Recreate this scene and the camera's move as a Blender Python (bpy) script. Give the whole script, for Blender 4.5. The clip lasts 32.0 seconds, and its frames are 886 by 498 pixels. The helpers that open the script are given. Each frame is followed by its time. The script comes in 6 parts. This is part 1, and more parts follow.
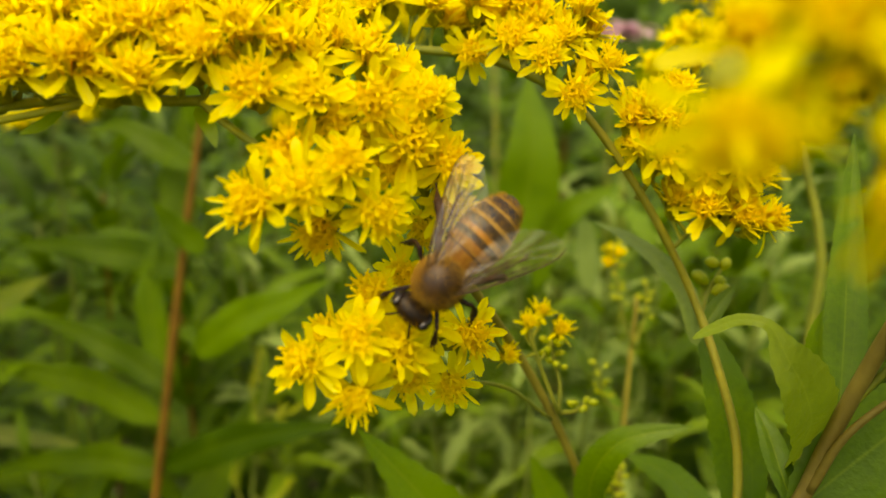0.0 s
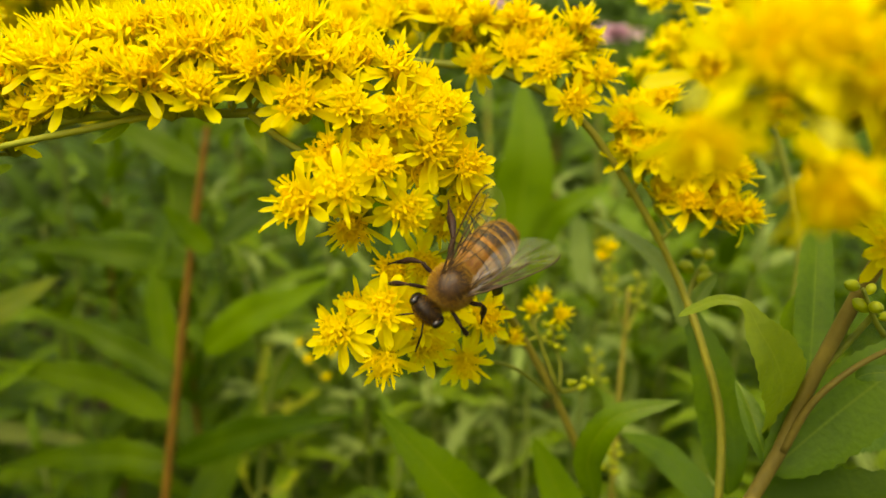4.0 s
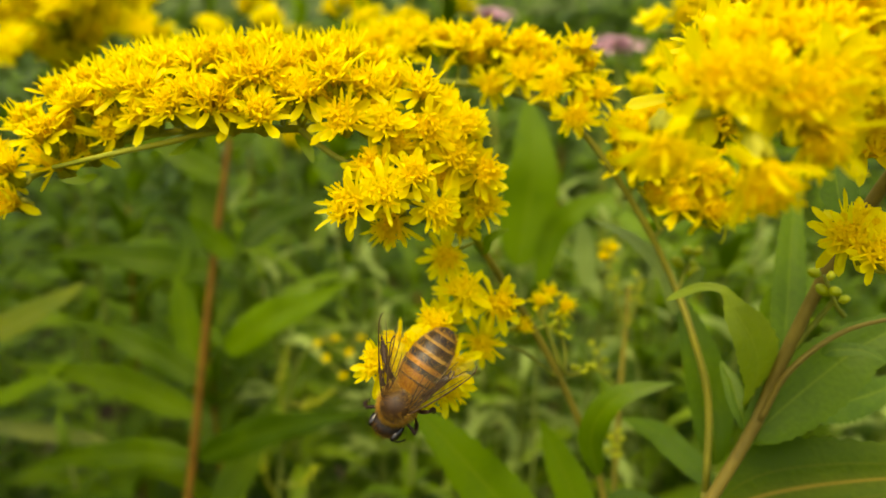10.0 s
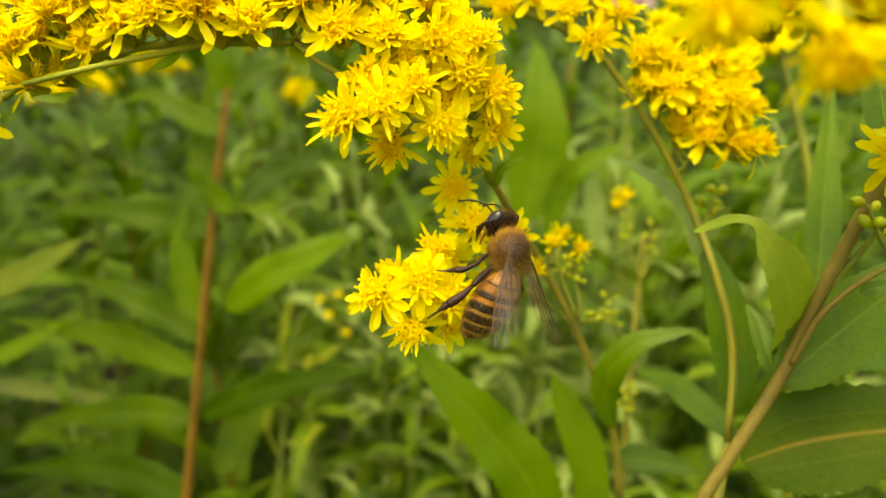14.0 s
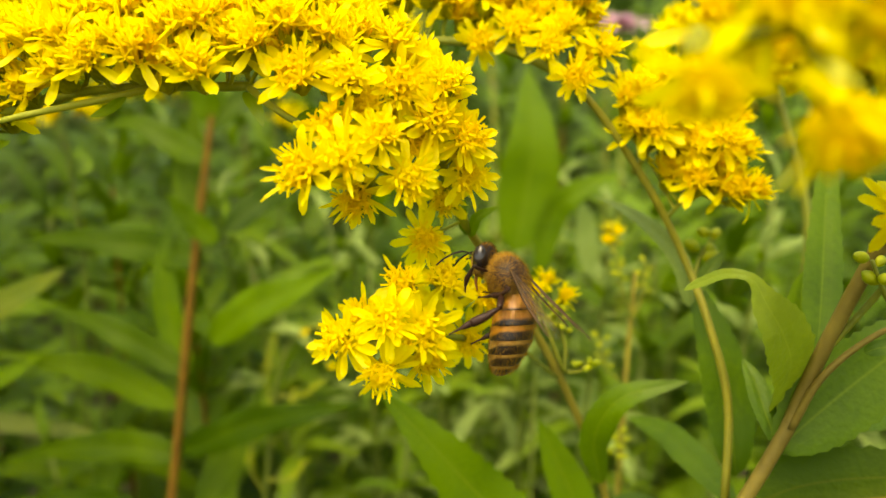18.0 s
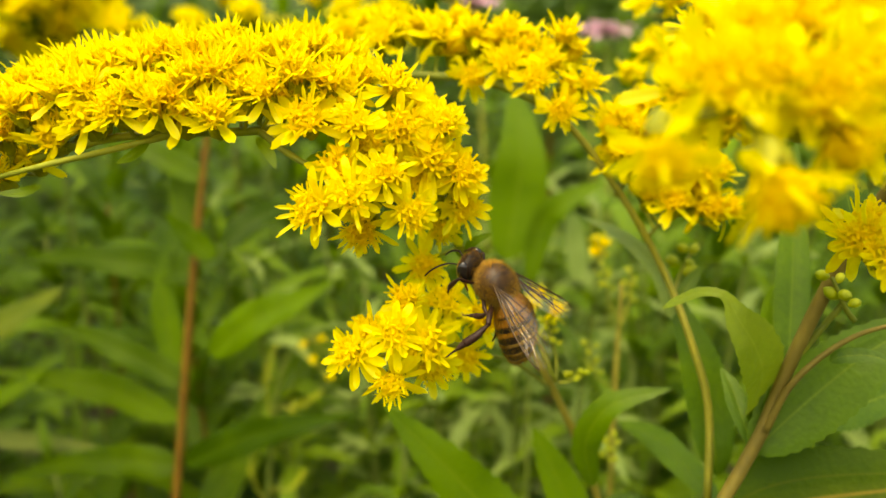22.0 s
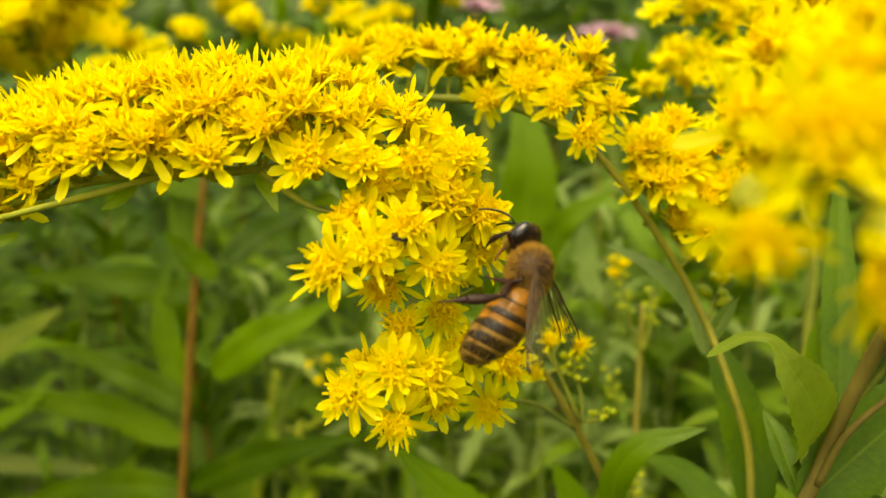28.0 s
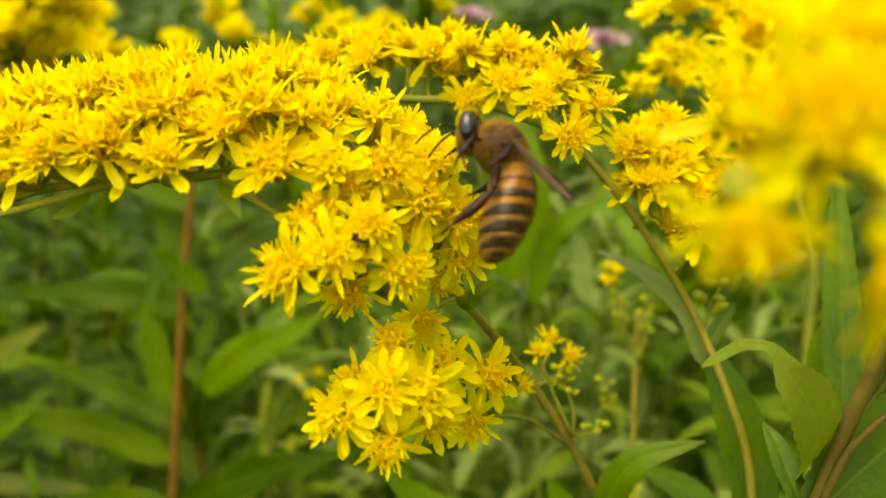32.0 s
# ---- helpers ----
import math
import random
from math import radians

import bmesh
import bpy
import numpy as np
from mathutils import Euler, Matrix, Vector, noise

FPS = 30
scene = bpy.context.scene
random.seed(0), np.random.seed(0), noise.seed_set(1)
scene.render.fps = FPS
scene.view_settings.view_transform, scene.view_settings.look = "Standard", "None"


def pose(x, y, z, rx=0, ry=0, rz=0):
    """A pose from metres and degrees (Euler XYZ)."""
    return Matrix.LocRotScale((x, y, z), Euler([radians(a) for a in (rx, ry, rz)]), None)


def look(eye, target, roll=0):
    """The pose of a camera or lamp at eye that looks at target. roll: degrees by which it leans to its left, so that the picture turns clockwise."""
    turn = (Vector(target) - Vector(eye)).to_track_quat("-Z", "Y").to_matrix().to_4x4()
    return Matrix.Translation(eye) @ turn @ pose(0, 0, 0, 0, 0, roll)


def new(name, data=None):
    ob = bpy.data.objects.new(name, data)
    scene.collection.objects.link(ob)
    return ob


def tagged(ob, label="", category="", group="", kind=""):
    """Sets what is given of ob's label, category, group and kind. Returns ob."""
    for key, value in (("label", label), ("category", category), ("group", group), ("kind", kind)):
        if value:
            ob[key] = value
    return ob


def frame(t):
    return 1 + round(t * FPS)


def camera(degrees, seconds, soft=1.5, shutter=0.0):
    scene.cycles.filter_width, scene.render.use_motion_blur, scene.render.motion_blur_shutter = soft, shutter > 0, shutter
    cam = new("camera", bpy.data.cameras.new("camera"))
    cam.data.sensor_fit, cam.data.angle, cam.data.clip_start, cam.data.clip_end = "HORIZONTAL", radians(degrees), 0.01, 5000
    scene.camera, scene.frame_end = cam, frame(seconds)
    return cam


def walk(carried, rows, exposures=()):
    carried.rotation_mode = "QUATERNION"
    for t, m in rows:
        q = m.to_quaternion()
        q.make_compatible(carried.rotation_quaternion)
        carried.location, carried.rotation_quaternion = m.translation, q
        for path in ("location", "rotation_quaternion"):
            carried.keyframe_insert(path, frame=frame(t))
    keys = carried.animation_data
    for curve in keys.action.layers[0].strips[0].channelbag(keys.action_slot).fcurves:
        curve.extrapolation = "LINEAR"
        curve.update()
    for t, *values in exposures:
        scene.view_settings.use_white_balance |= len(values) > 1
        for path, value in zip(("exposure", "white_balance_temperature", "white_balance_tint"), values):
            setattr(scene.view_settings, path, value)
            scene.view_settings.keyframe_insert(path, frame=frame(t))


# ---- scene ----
cam = camera(61.2, 32.0)
scene.camera.data.dof.use_dof = True
scene.camera.data.dof.focus_distance = 0.0755
scene.camera.data.dof.aperture_fstop = 23
METRES, EYE, TILT, LEAN, TURN = 0.12, 0.9, -15, 0.0, 0.0
ROWS = [
    (0.0, 0.0, 0.0, 0.0, 0.0, 0.0, -0.0),
    (0.5, -0.0014, -0.0168, -0.0048, -0.1, -0.11, 0.12),
    (1.0, 0.0004, -0.036, -0.0042, -0.16, -0.18, 0.27),
    (1.5, -0.0013, -0.0575, -0.0105, -0.27, -0.19, 0.26),
    (2.0, -0.0001, -0.081, -0.0175, -0.39, -0.06, 0.26),
    (2.5, -0.0199, -0.0804, -0.0126, -0.44, -0.07, 0.35),
    (3.0, -0.0206, -0.0772, -0.01, -0.48, -0.02, 0.58),
    (3.5, -0.0218, -0.0802, -0.0089, -0.63, 0.03, 0.49),
    (5.5, -0.0268, -0.0932, 0.0016, -0.65, 0.13, 0.73),
    (6.0, -0.0363, -0.1043, 0.0056, -0.62, 0.24, 0.59),
    (6.5, -0.0377, -0.1106, -0.0034, -0.61, 0.29, 0.57),
    (7.0, -0.0463, -0.1319, -0.0012, -0.51, 0.39, 0.77),
    (7.5, -0.0525, -0.1456, -0.0051, -0.44, 0.45, 0.88),
    (8.0, -0.0385, -0.1513, 0.0023, -0.39, 0.46, 1.19),
    (8.5, -0.0403, -0.1714, -0.0041, -0.36, 0.65, 0.75),
    (9.0, -0.0282, -0.1725, -0.0028, -0.36, 0.64, 0.95),
    (9.5, -0.0198, -0.1894, -0.0013, -0.26, 0.71, 1.2),
    (10.0, -0.0391, -0.1918, -0.0228, -0.2, 0.79, 0.84),
    (10.5, -0.0418, -0.171, -0.0299, -0.13, 0.71, 0.79),
    (11.0, -0.0351, -0.1196, -0.0576, -0.06, 0.52, 0.94),
    (11.5, -0.0405, -0.1052, -0.0974, 0.09, 0.19, 0.66),
    (12.0, -0.0424, -0.0994, -0.0961, 0.01, -1.09, 0.55),
    (12.5, -0.0469, -0.0989, -0.1151, 0.08, -1.3, 0.53),
    (13.0, -0.0406, -0.1012, -0.0836, 0.07, -1.65, 0.58),
    (13.5, -0.0398, -0.1086, -0.0827, 0.09, -1.67, 0.75),
    (14.0, -0.0432, -0.1303, -0.0593, 0.1, -1.71, 0.7),
    (14.5, -0.039, -0.1375, -0.0545, 0.11, -1.62, 0.62),
    (16.5, -0.0103, -0.1302, -0.0432, -0.05, -0.55, 0.44),
    (17.0, -0.0202, -0.1174, -0.0367, -0.1, -0.47, 0.44),
    (17.5, -0.0268, -0.1015, -0.0351, -0.01, -0.31, 0.46),
    (18.0, -0.0179, -0.0744, -0.0256, -0.09, -0.34, 0.87),
    (18.5, -0.0164, -0.0762, -0.0245, -0.13, -0.2, 0.98),
    (19.0, -0.0121, -0.0866, -0.007, -0.3, -0.39, 0.94),
    (19.5, -0.0158, -0.1151, -0.0087, -0.44, -0.42, 1.1),
    (20.0, -0.0087, -0.1606, -0.0187, -0.44, -0.19, 1.21),
    (20.5, -0.0199, -0.1504, -0.0162, -0.62, -0.22, 1.32),
    (21.0, -0.027, -0.1498, -0.0119, -0.69, -0.14, 1.55),
    (21.5, -0.0154, -0.1468, -0.0081, -0.76, -0.09, 1.85),
    (22.0, -0.0251, -0.1321, -0.0038, -0.83, -0.07, 2.12),
    (22.5, -0.0193, -0.13, -0.0042, -0.89, -0.02, 2.53),
    (23.0, -0.0233, -0.1157, -0.0022, -0.86, 0.01, 2.75),
    (23.5, -0.0301, -0.1109, 0.0016, -0.76, -0.01, 2.76),
    (24.0, -0.032, -0.1088, 0.01, -0.71, -0.08, 2.73),
    (24.5, -0.0471, -0.0969, 0.0167, -0.72, -0.1, 2.7),
    (25.0, -0.0282, -0.0809, 0.024, -0.67, -0.12, 2.85),
    (25.5, -0.0318, -0.084, 0.0301, -0.64, -0.07, 2.69),
    (27.5, -0.0378, -0.0746, 0.0352, -0.71, 0.06, 2.96),
    (28.0, -0.0371, -0.0675, 0.0349, -0.63, 0.05, 3.02),
    (28.5, -0.0376, -0.0583, 0.0258, -0.61, 0.16, 2.88),
    (29.0, -0.0332, -0.0522, 0.0261, -0.67, 0.21, 3.13),
    (29.5, -0.0183, -0.0407, 0.0262, -0.45, 0.17, 3.48),
    (30.0, -0.0268, -0.0405, 0.0123, -0.58, 0.45, 3.47),
    (30.5, -0.0219, -0.0296, 0.019, -0.6, 0.47, 3.59),
    (31.0, -0.0263, -0.0343, 0.0303, -0.68, 0.51, 3.49),
    (31.5, -0.0322, -0.0345, 0.043, -0.82, 0.53, 3.64),
    (32.0, -0.0193, -0.0296, 0.0313, -0.76, 0.83, 3.82),
]
EXPOSURES = ((0, 1.27, 10550), (4, 1.32, 10350), (8, 1.31, 10250), (9.5, 1.32, 9950), (11, 1.39, 9950), (12.5, 1.72, 9850), (14, 1.74, 9850), (17, 1.71, 9750), (20, 1.64, 9750), (25, 1.56, 9750), (28, 1.45, 10050), (32, 1.44, 10150))
walk(cam, [(t, pose(0, 0, EYE, TILT, LEAN, TURN) @ pose(METRES * x, METRES * y, METRES * z, 90 + pitch, roll, yaw)) for t, x, y, z, yaw, pitch, roll in ROWS], tuple((t, e, k, -1.5 if t <= 20 else -3.5) for t, e, k in EXPOSURES))

# ---- light ----
world = bpy.data.worlds.new("overcast_sky")
scene.world = world
world.use_nodes = True
wn = world.node_tree.nodes
sky = wn.new("ShaderNodeTexSky")
sky.sky_type = "NISHITA"
sky.sun_disc = False
sky.sun_elevation, sky.sun_rotation = radians(66), radians(205)
sky.air_density, sky.dust_density = 1.0, 4.0
world.node_tree.links.new(sky.outputs[0], wn["Background"].inputs[0])
wn["Background"].inputs[1].default_value = 0.15

sun = new("sun", bpy.data.lights.new("sun", "SUN"))
sun.data.energy, sun.data.angle, sun.data.color = 0.8, radians(60), (1.0, 0.95, 0.86)
sun.matrix_world = look((-0.4, -0.75, 3.2), (0, 0.1, 0.9))


# ---- materials ----
def material(name):
    m = bpy.data.materials.new(name)
    m.use_nodes = True
    m.node_tree.nodes.clear()
    return m, m.node_tree.nodes, m.node_tree.links


def ramp(nodes, stops):
    r = nodes.new("ShaderNodeValToRGB")
    while len(r.color_ramp.elements) < len(stops):
        r.color_ramp.elements.new(0.5)
    for e, (at, c) in zip(r.color_ramp.elements, stops):
        e.position, e.color = at, (*c, 1)
    return r


def organic(name, stops, scale, rough=0.5, thin=0.0, bump=0.2, sheen=0.3, spread=0.25, fine=6.0):
    """A plant or shell surface: two scales of colour variation, a shift from piece to piece, fine relief and, where thin, light that comes through."""
    m, n, l = material(name)
    tc = n.new("ShaderNodeTexCoord")
    big, small = n.new("ShaderNodeTexNoise"), n.new("ShaderNodeTexNoise")
    big.inputs["Scale"].default_value, small.inputs["Scale"].default_value = scale, scale * fine
    info = n.new("ShaderNodeObjectInfo")
    mix = n.new("ShaderNodeMath")
    mix.operation = "MULTIPLY_ADD"
    mix.inputs[1].default_value = spread
    l.new(info.outputs["Random"], mix.inputs[0])
    add = n.new("ShaderNodeMath")
    add.operation = "MULTIPLY_ADD"
    add.inputs[1].default_value = 0.35
    l.new(tc.outputs["Object"], big.inputs["Vector"])
    l.new(tc.outputs["Object"], small.inputs["Vector"])
    l.new(small.outputs["Fac"], add.inputs[0])
    l.new(big.outputs["Fac"], add.inputs[2])
    low = n.new("ShaderNodeMath")
    low.operation = "SUBTRACT"
    low.inputs[1].default_value = 0.175 + spread / 2
    l.new(add.outputs[0], low.inputs[0])
    l.new(low.outputs[0], mix.inputs[2])
    col = ramp(n, stops)
    l.new(mix.outputs[0], col.inputs[0])
    bs = n.new("ShaderNodeBsdfPrincipled")
    bs.inputs["Roughness"].default_value = rough
    bs.inputs["Specular IOR Level"].default_value = sheen
    l.new(col.outputs[0], bs.inputs["Base Color"])
    bp = n.new("ShaderNodeBump")
    bp.inputs["Strength"].default_value, bp.inputs["Distance"].default_value = bump, 0.0003
    l.new(small.outputs["Fac"], bp.inputs["Height"])
    l.new(bp.outputs[0], bs.inputs["Normal"])
    out = n.new("ShaderNodeOutputMaterial")
    if thin:
        tr, mx = n.new("ShaderNodeBsdfTranslucent"), n.new("ShaderNodeMixShader")
        mx.inputs[0].default_value = thin
        l.new(col.outputs[0], tr.inputs[0])
        l.new(bs.outputs[0], mx.inputs[1])
        l.new(tr.outputs[0], mx.inputs[2])
        l.new(mx.outputs[0], out.inputs[0])
    else:
        l.new(bs.outputs[0], out.inputs[0])
    return m


def leaf_material(name, dark, light, rib, gloss=0.34):
    """Leaf blade with a pale midrib and two side veins, which run along the blade."""
    m = organic(name, [(0.2, dark), (0.8, light)], 60, rough=0.45, thin=0.42, bump=0.55, sheen=gloss, spread=0.6, fine=22)
    n, l = m.node_tree.nodes, m.node_tree.links
    uv, sep = n.new("ShaderNodeUVMap"), n.new("ShaderNodeSeparateXYZ")
    l.new(uv.outputs[0], sep.inputs[0])
    veins = ramp(n, [(0.0, (0, 0, 0)), (0.28, (0, 0, 0)), (0.3, (0.10, 0.10, 0.10)), (0.32, (0, 0, 0)), (0.47, (0.05, 0.05, 0.05)), (0.5, (0.7, 0.7, 0.7)),
                     (0.53, (0.05, 0.05, 0.05)), (0.68, (0, 0, 0)), (0.7, (0.10, 0.10, 0.10)), (0.72, (0, 0, 0))])
    l.new(sep.outputs[0], veins.inputs[0])
    old = next(x for x in n if x.type == "BSDF_PRINCIPLED")
    tint = old.inputs["Base Color"].links[0].from_socket
    mix = n.new("ShaderNodeMix")
    mix.data_type = "RGBA"
    l.new(veins.outputs[0], mix.inputs[0])
    l.new(tint, mix.inputs[6])
    mix.inputs[7].default_value = (*rib, 1)
    for target in [k.to_socket for k in tint.links if k.to_node != mix]:
        l.new(mix.outputs[2], target)
    return m


PETAL = organic("petal_yellow", [(0.2, (0.855, 0.675, 0.009)), (0.5, (0.895, 0.775, 0.018)), (0.85, (0.925, 0.845, 0.045))], 500, rough=0.5, thin=0.6, bump=0.15, sheen=0.3, spread=0.35)
DISC = organic("floret_yellow", [(0.2, (0.86, 0.63, 0.005)), (0.8, (0.91, 0.765, 0.012))], 900, rough=0.5, thin=0.6, bump=0.2, spread=0.3)
CALYX = organic("bract_green", [(0.2, (0.22, 0.24, 0.012)), (0.8, (0.46, 0.44, 0.03))], 700, rough=0.5, thin=0.25, bump=0.3)
STEM = organic("stem_green", [(0.2, (0.10, 0.125, 0.010)), (0.8, (0.23, 0.24, 0.02))], 180, rough=0.55, bump=0.4)
STEM_PALE = organic("stalk_pale_green", [(0.2, (0.17, 0.20, 0.012)), (0.8, (0.33, 0.34, 0.03))], 220, rough=0.55, thin=0.1, bump=0.4)
STEM_OLIVE = organic("stem_olive", [(0.2, (0.125, 0.128, 0.010)), (0.8, (0.24, 0.22, 0.020))], 180, rough=0.55, bump=0.5)
STEM_DIM = organic("stem_dull_green", [(0.2, (0.05, 0.085, 0.008)), (0.8, (0.12, 0.15, 0.018))], 180, rough=0.6, bump=0.4)
STEM_TAN = organic("stem_tan", [(0.2, (0.105, 0.078, 0.010)), (0.8, (0.21, 0.16, 0.024))], 160, rough=0.6, bump=0.4)
STEM_RUST = organic("stem_rusty", [(0.2, (0.10, 0.050, 0.006)), (0.8, (0.185, 0.10, 0.012))], 120, rough=0.6, bump=0.4, sheen=0.12)
LEAF = leaf_material("leaf_green", (0.064, 0.135, 0.003), (0.155, 0.265, 0.006), (0.22, 0.30, 0.015))
LEAF_DARK = leaf_material("leaf_dark_green", (0.045, 0.10, 0.003), (0.118, 0.21, 0.005), (0.16, 0.24, 0.015), 0.22)
# shade round the reddish stem's leaves is put into this darker green
LEAF_SHADED = leaf_material("leaf_shaded_green", (0.031, 0.070, 0.001), (0.077, 0.138, 0.003), (0.10, 0.15, 0.008), 0.12)
STEM_PLUME = organic("stem_olive_tan", [(0.2, (0.15, 0.13, 0.015)), (0.8, (0.28, 0.24, 0.03))], 160, rough=0.55, bump=0.4)
LEAF_FRESH = leaf_material("leaf_fresh_green", (0.085, 0.155, 0.003), (0.17, 0.265, 0.007), (0.20, 0.29, 0.015))
LEAF_RIB = leaf_material("leaf_green_rusty_rib", (0.042, 0.085, 0.002), (0.10, 0.155, 0.004), (0.34, 0.22, 0.03), 0.1)
LEAF_CURL = leaf_material("leaf_pale_green", (0.15, 0.225, 0.010), (0.24, 0.325, 0.020), (0.27, 0.35, 0.03))
LEAF_GREY = leaf_material("leaf_pale_underside", (0.20, 0.285, 0.06), (0.32, 0.42, 0.11), (0.27, 0.36, 0.06))
LEAF_PALE = leaf_material("leaf_yellowing", (0.10, 0.15, 0.006), (0.21, 0.24, 0.012), (0.24, 0.27, 0.03))
PINK = organic("petal_pink", [(0.2, (0.62, 0.33, 0.46)), (0.8, (0.80, 0.52, 0.62))], 300, thin=0.3)
SOIL = organic("soil", [(0.2, (0.02, 0.014, 0.008)), (0.8, (0.06, 0.045, 0.025))], 12, rough=0.9, bump=0.8)
HEDGE = organic("hedge_leaf", [(0.2, (0.02, 0.05, 0.006)), (0.8, (0.08, 0.14, 0.015))], 8, rough=0.5, thin=0.2)
BUD = organic("bud_yellow_green", [(0.2, (0.21, 0.28, 0.008)), (0.8, (0.42, 0.43, 0.014))], 600, rough=0.45, thin=0.15)


# ---- mesh tools ----
def mesh_of(name, bm, *mats):
    me = bpy.data.meshes.new(name)
    bm.to_mesh(me)
    bm.free()
    me.polygons.foreach_set("use_smooth", [True] * len(me.polygons))
    for m in mats:
        me.materials.append(m)
    return me


def part(name, data, parent, m=None, label=""):
    """One mesh object under a thing or a part; data is a mesh, which may be shared."""
    ob = new(name, data)
    ob.parent = parent
    if m is not None:
        ob.matrix_basis = m
    if label:
        ob["label"] = label
    return ob


def curve_points(pts, n):
    """n points of a smooth curve through pts."""
    pts = [Vector(p) for p in pts]
    ext = [2 * pts[0] - pts[1]] + pts + [2 * pts[-1] - pts[-2]]
    out = []
    for i in range(n):
        s = i / (n - 1) * (len(pts) - 1)
        k = min(int(s), len(pts) - 2)
        u = s - k
        a, b, c, d = ext[k:k + 4]
        out.append(0.5 * (2 * b + (c - a) * u + (2 * a - 5 * b + 4 * c - d) * u * u + (3 * b - a - 3 * c + d) * u ** 3))
    return out


def tube(bm, pts, radii, seg=8, mat=0):
    """A tapered round rod along pts, closed at both ends."""
    rings, side = [], None
    for i, p in enumerate(pts):
        way = (pts[min(i + 1, len(pts) - 1)] - pts[max(i - 1, 0)]).normalized()
        if side is None:
            side = way.orthogonal().normalized()
        side = (side - way * side.dot(way)).normalized()
        up = way.cross(side)
        r = radii[i] if isinstance(radii, (list, tuple)) else radii
        rings.append([bm.verts.new(p + r * (math.cos(6.2832 * k / seg) * side + math.sin(6.2832 * k / seg) * up)) for k in range(seg)])
    for a, b in zip(rings, rings[1:]):
        for k in range(seg):
            bm.faces.new((a[k], a[(k + 1) % seg], b[(k + 1) % seg], b[k])).material_index = mat
    bm.faces.new(rings[0][::-1]).material_index = mat
    bm.faces.new(rings[-1]).material_index = mat


def taper(a, b, n):
    return [a + (b - a) * i / (n - 1) for i in range(n)]


def stem_mesh(pts, r0, r1, mat, n=24, seg=10, knots=0.0):
    bm = bmesh.new()
    radii = taper(r0, r1, n)
    if knots:
        radii = [r * (1 + knots * (1 if i % 5 == 0 else 0)) for i, r in enumerate(radii)]
    tube(bm, curve_points(pts, n), radii, seg)
    return mesh_of("stem", bm, mat)


def leaf_mesh(pts, width, mat, up=(0, 0, 1), fold=0.35, n=22, teeth=0.04, wave=0.0, belly=0.55, point=0.85, widths=None):
    """A lance-shaped blade along pts (base to tip), folded at its midrib, with fine teeth and a wavy edge."""
    bm = bmesh.new()
    uv = bm.loops.layers.uv.new("UVMap")
    line = curve_points(pts, n)
    cols, across = [], (-1.0, -0.62, -0.28, 0.0, 0.28, 0.62, 1.0)
    up = Vector(up)
    for i, p in enumerate(line):
        s = i / (n - 1)
        way = (line[min(i + 1, n - 1)] - line[max(i - 1, 0)]).normalized()
        side = way.cross(up).normalized()
        nor = side.cross(way)
        w = 0.5 * width * max(0.02, (s ** belly * (1 - s) ** point) / (0.4 ** belly * 0.6 ** point))
        if widths:
            w = 0.5 * width * float(np.interp(s, [q[0] for q in widths], [q[1] for q in widths]))
        tooth = 1 + (teeth if i % 2 else -teeth)
        row = []
        for a in across:
            e = abs(a)
            k = a * (tooth if e == 1 else 1)
            lift = fold * w * e - 0.25 * w * e * e + wave * w * e * e * math.sin(s * 17 + (2 if a > 0 else 0))
            row.append(bm.verts.new(p + side * (k * w) + nor * lift))
        cols.append(row)
    for i in range(n - 1):
        for k in range(6):
            f = bm.faces.new((cols[i][k], cols[i][k + 1], cols[i + 1][k + 1], cols[i + 1][k]))
            for lp, (a, s) in zip(f.loops, ((across[k], i), (across[k + 1], i), (across[k + 1], i + 1), (across[k], i + 1))):
                lp[uv].uv = (0.5 + 0.5 * a, s / (n - 1))
    return mesh_of("leaf", bm, mat)


def thing(name, at, label, category, group="", kind=""):
    ob = new(name)
    ob.empty_display_size = 0.01
    ob.location = at
    return tagged(ob, label, category, group, kind)


# ---- flower heads ----
def petal_mesh(length, width, droop, seed):
    """An oblong ray: a narrow claw that widens to a blunt, slightly notched end, with two shallow folds along it."""
    rnd = random.Random(seed)
    bm = bmesh.new()
    rows, n = [], 9
    for i in range(n):
        s = i / (n - 1)
        w = 0.5 * width * (0.34 + 0.66 * math.sin(min(1, s / 0.62) * 1.5708)) * (1.0 if s < 0.72 else math.sqrt(max(0.12, 1 - ((s - 0.72) / 0.30) ** 2)))
        z = -droop * length * s * s + 0.02 * length * math.sin(s * 5 + seed)
        row = []
        for a in (-1, -0.5, 0, 0.5, 1):
            dip = 0.14 * width * (abs(a) - 0.5) + (0.07 * width if abs(a) == 0.5 else 0)
            x = length * s - (0.035 * length if i == n - 1 and a == 0 else 0) - (0.05 * length if i == n - 1 and abs(a) == 1 else 0)
            row.append(bm.verts.new((x, a * w + 0.03 * width * rnd.uniform(-1, 1), z + dip)))
        rows.append(row)
    for r0, r1 in zip(rows, rows[1:]):
        for k in range(4):
            bm.faces.new((r0[k], r0[k + 1], r1[k + 1], r1[k]))
    return mesh_of("petal", bm, PETAL)


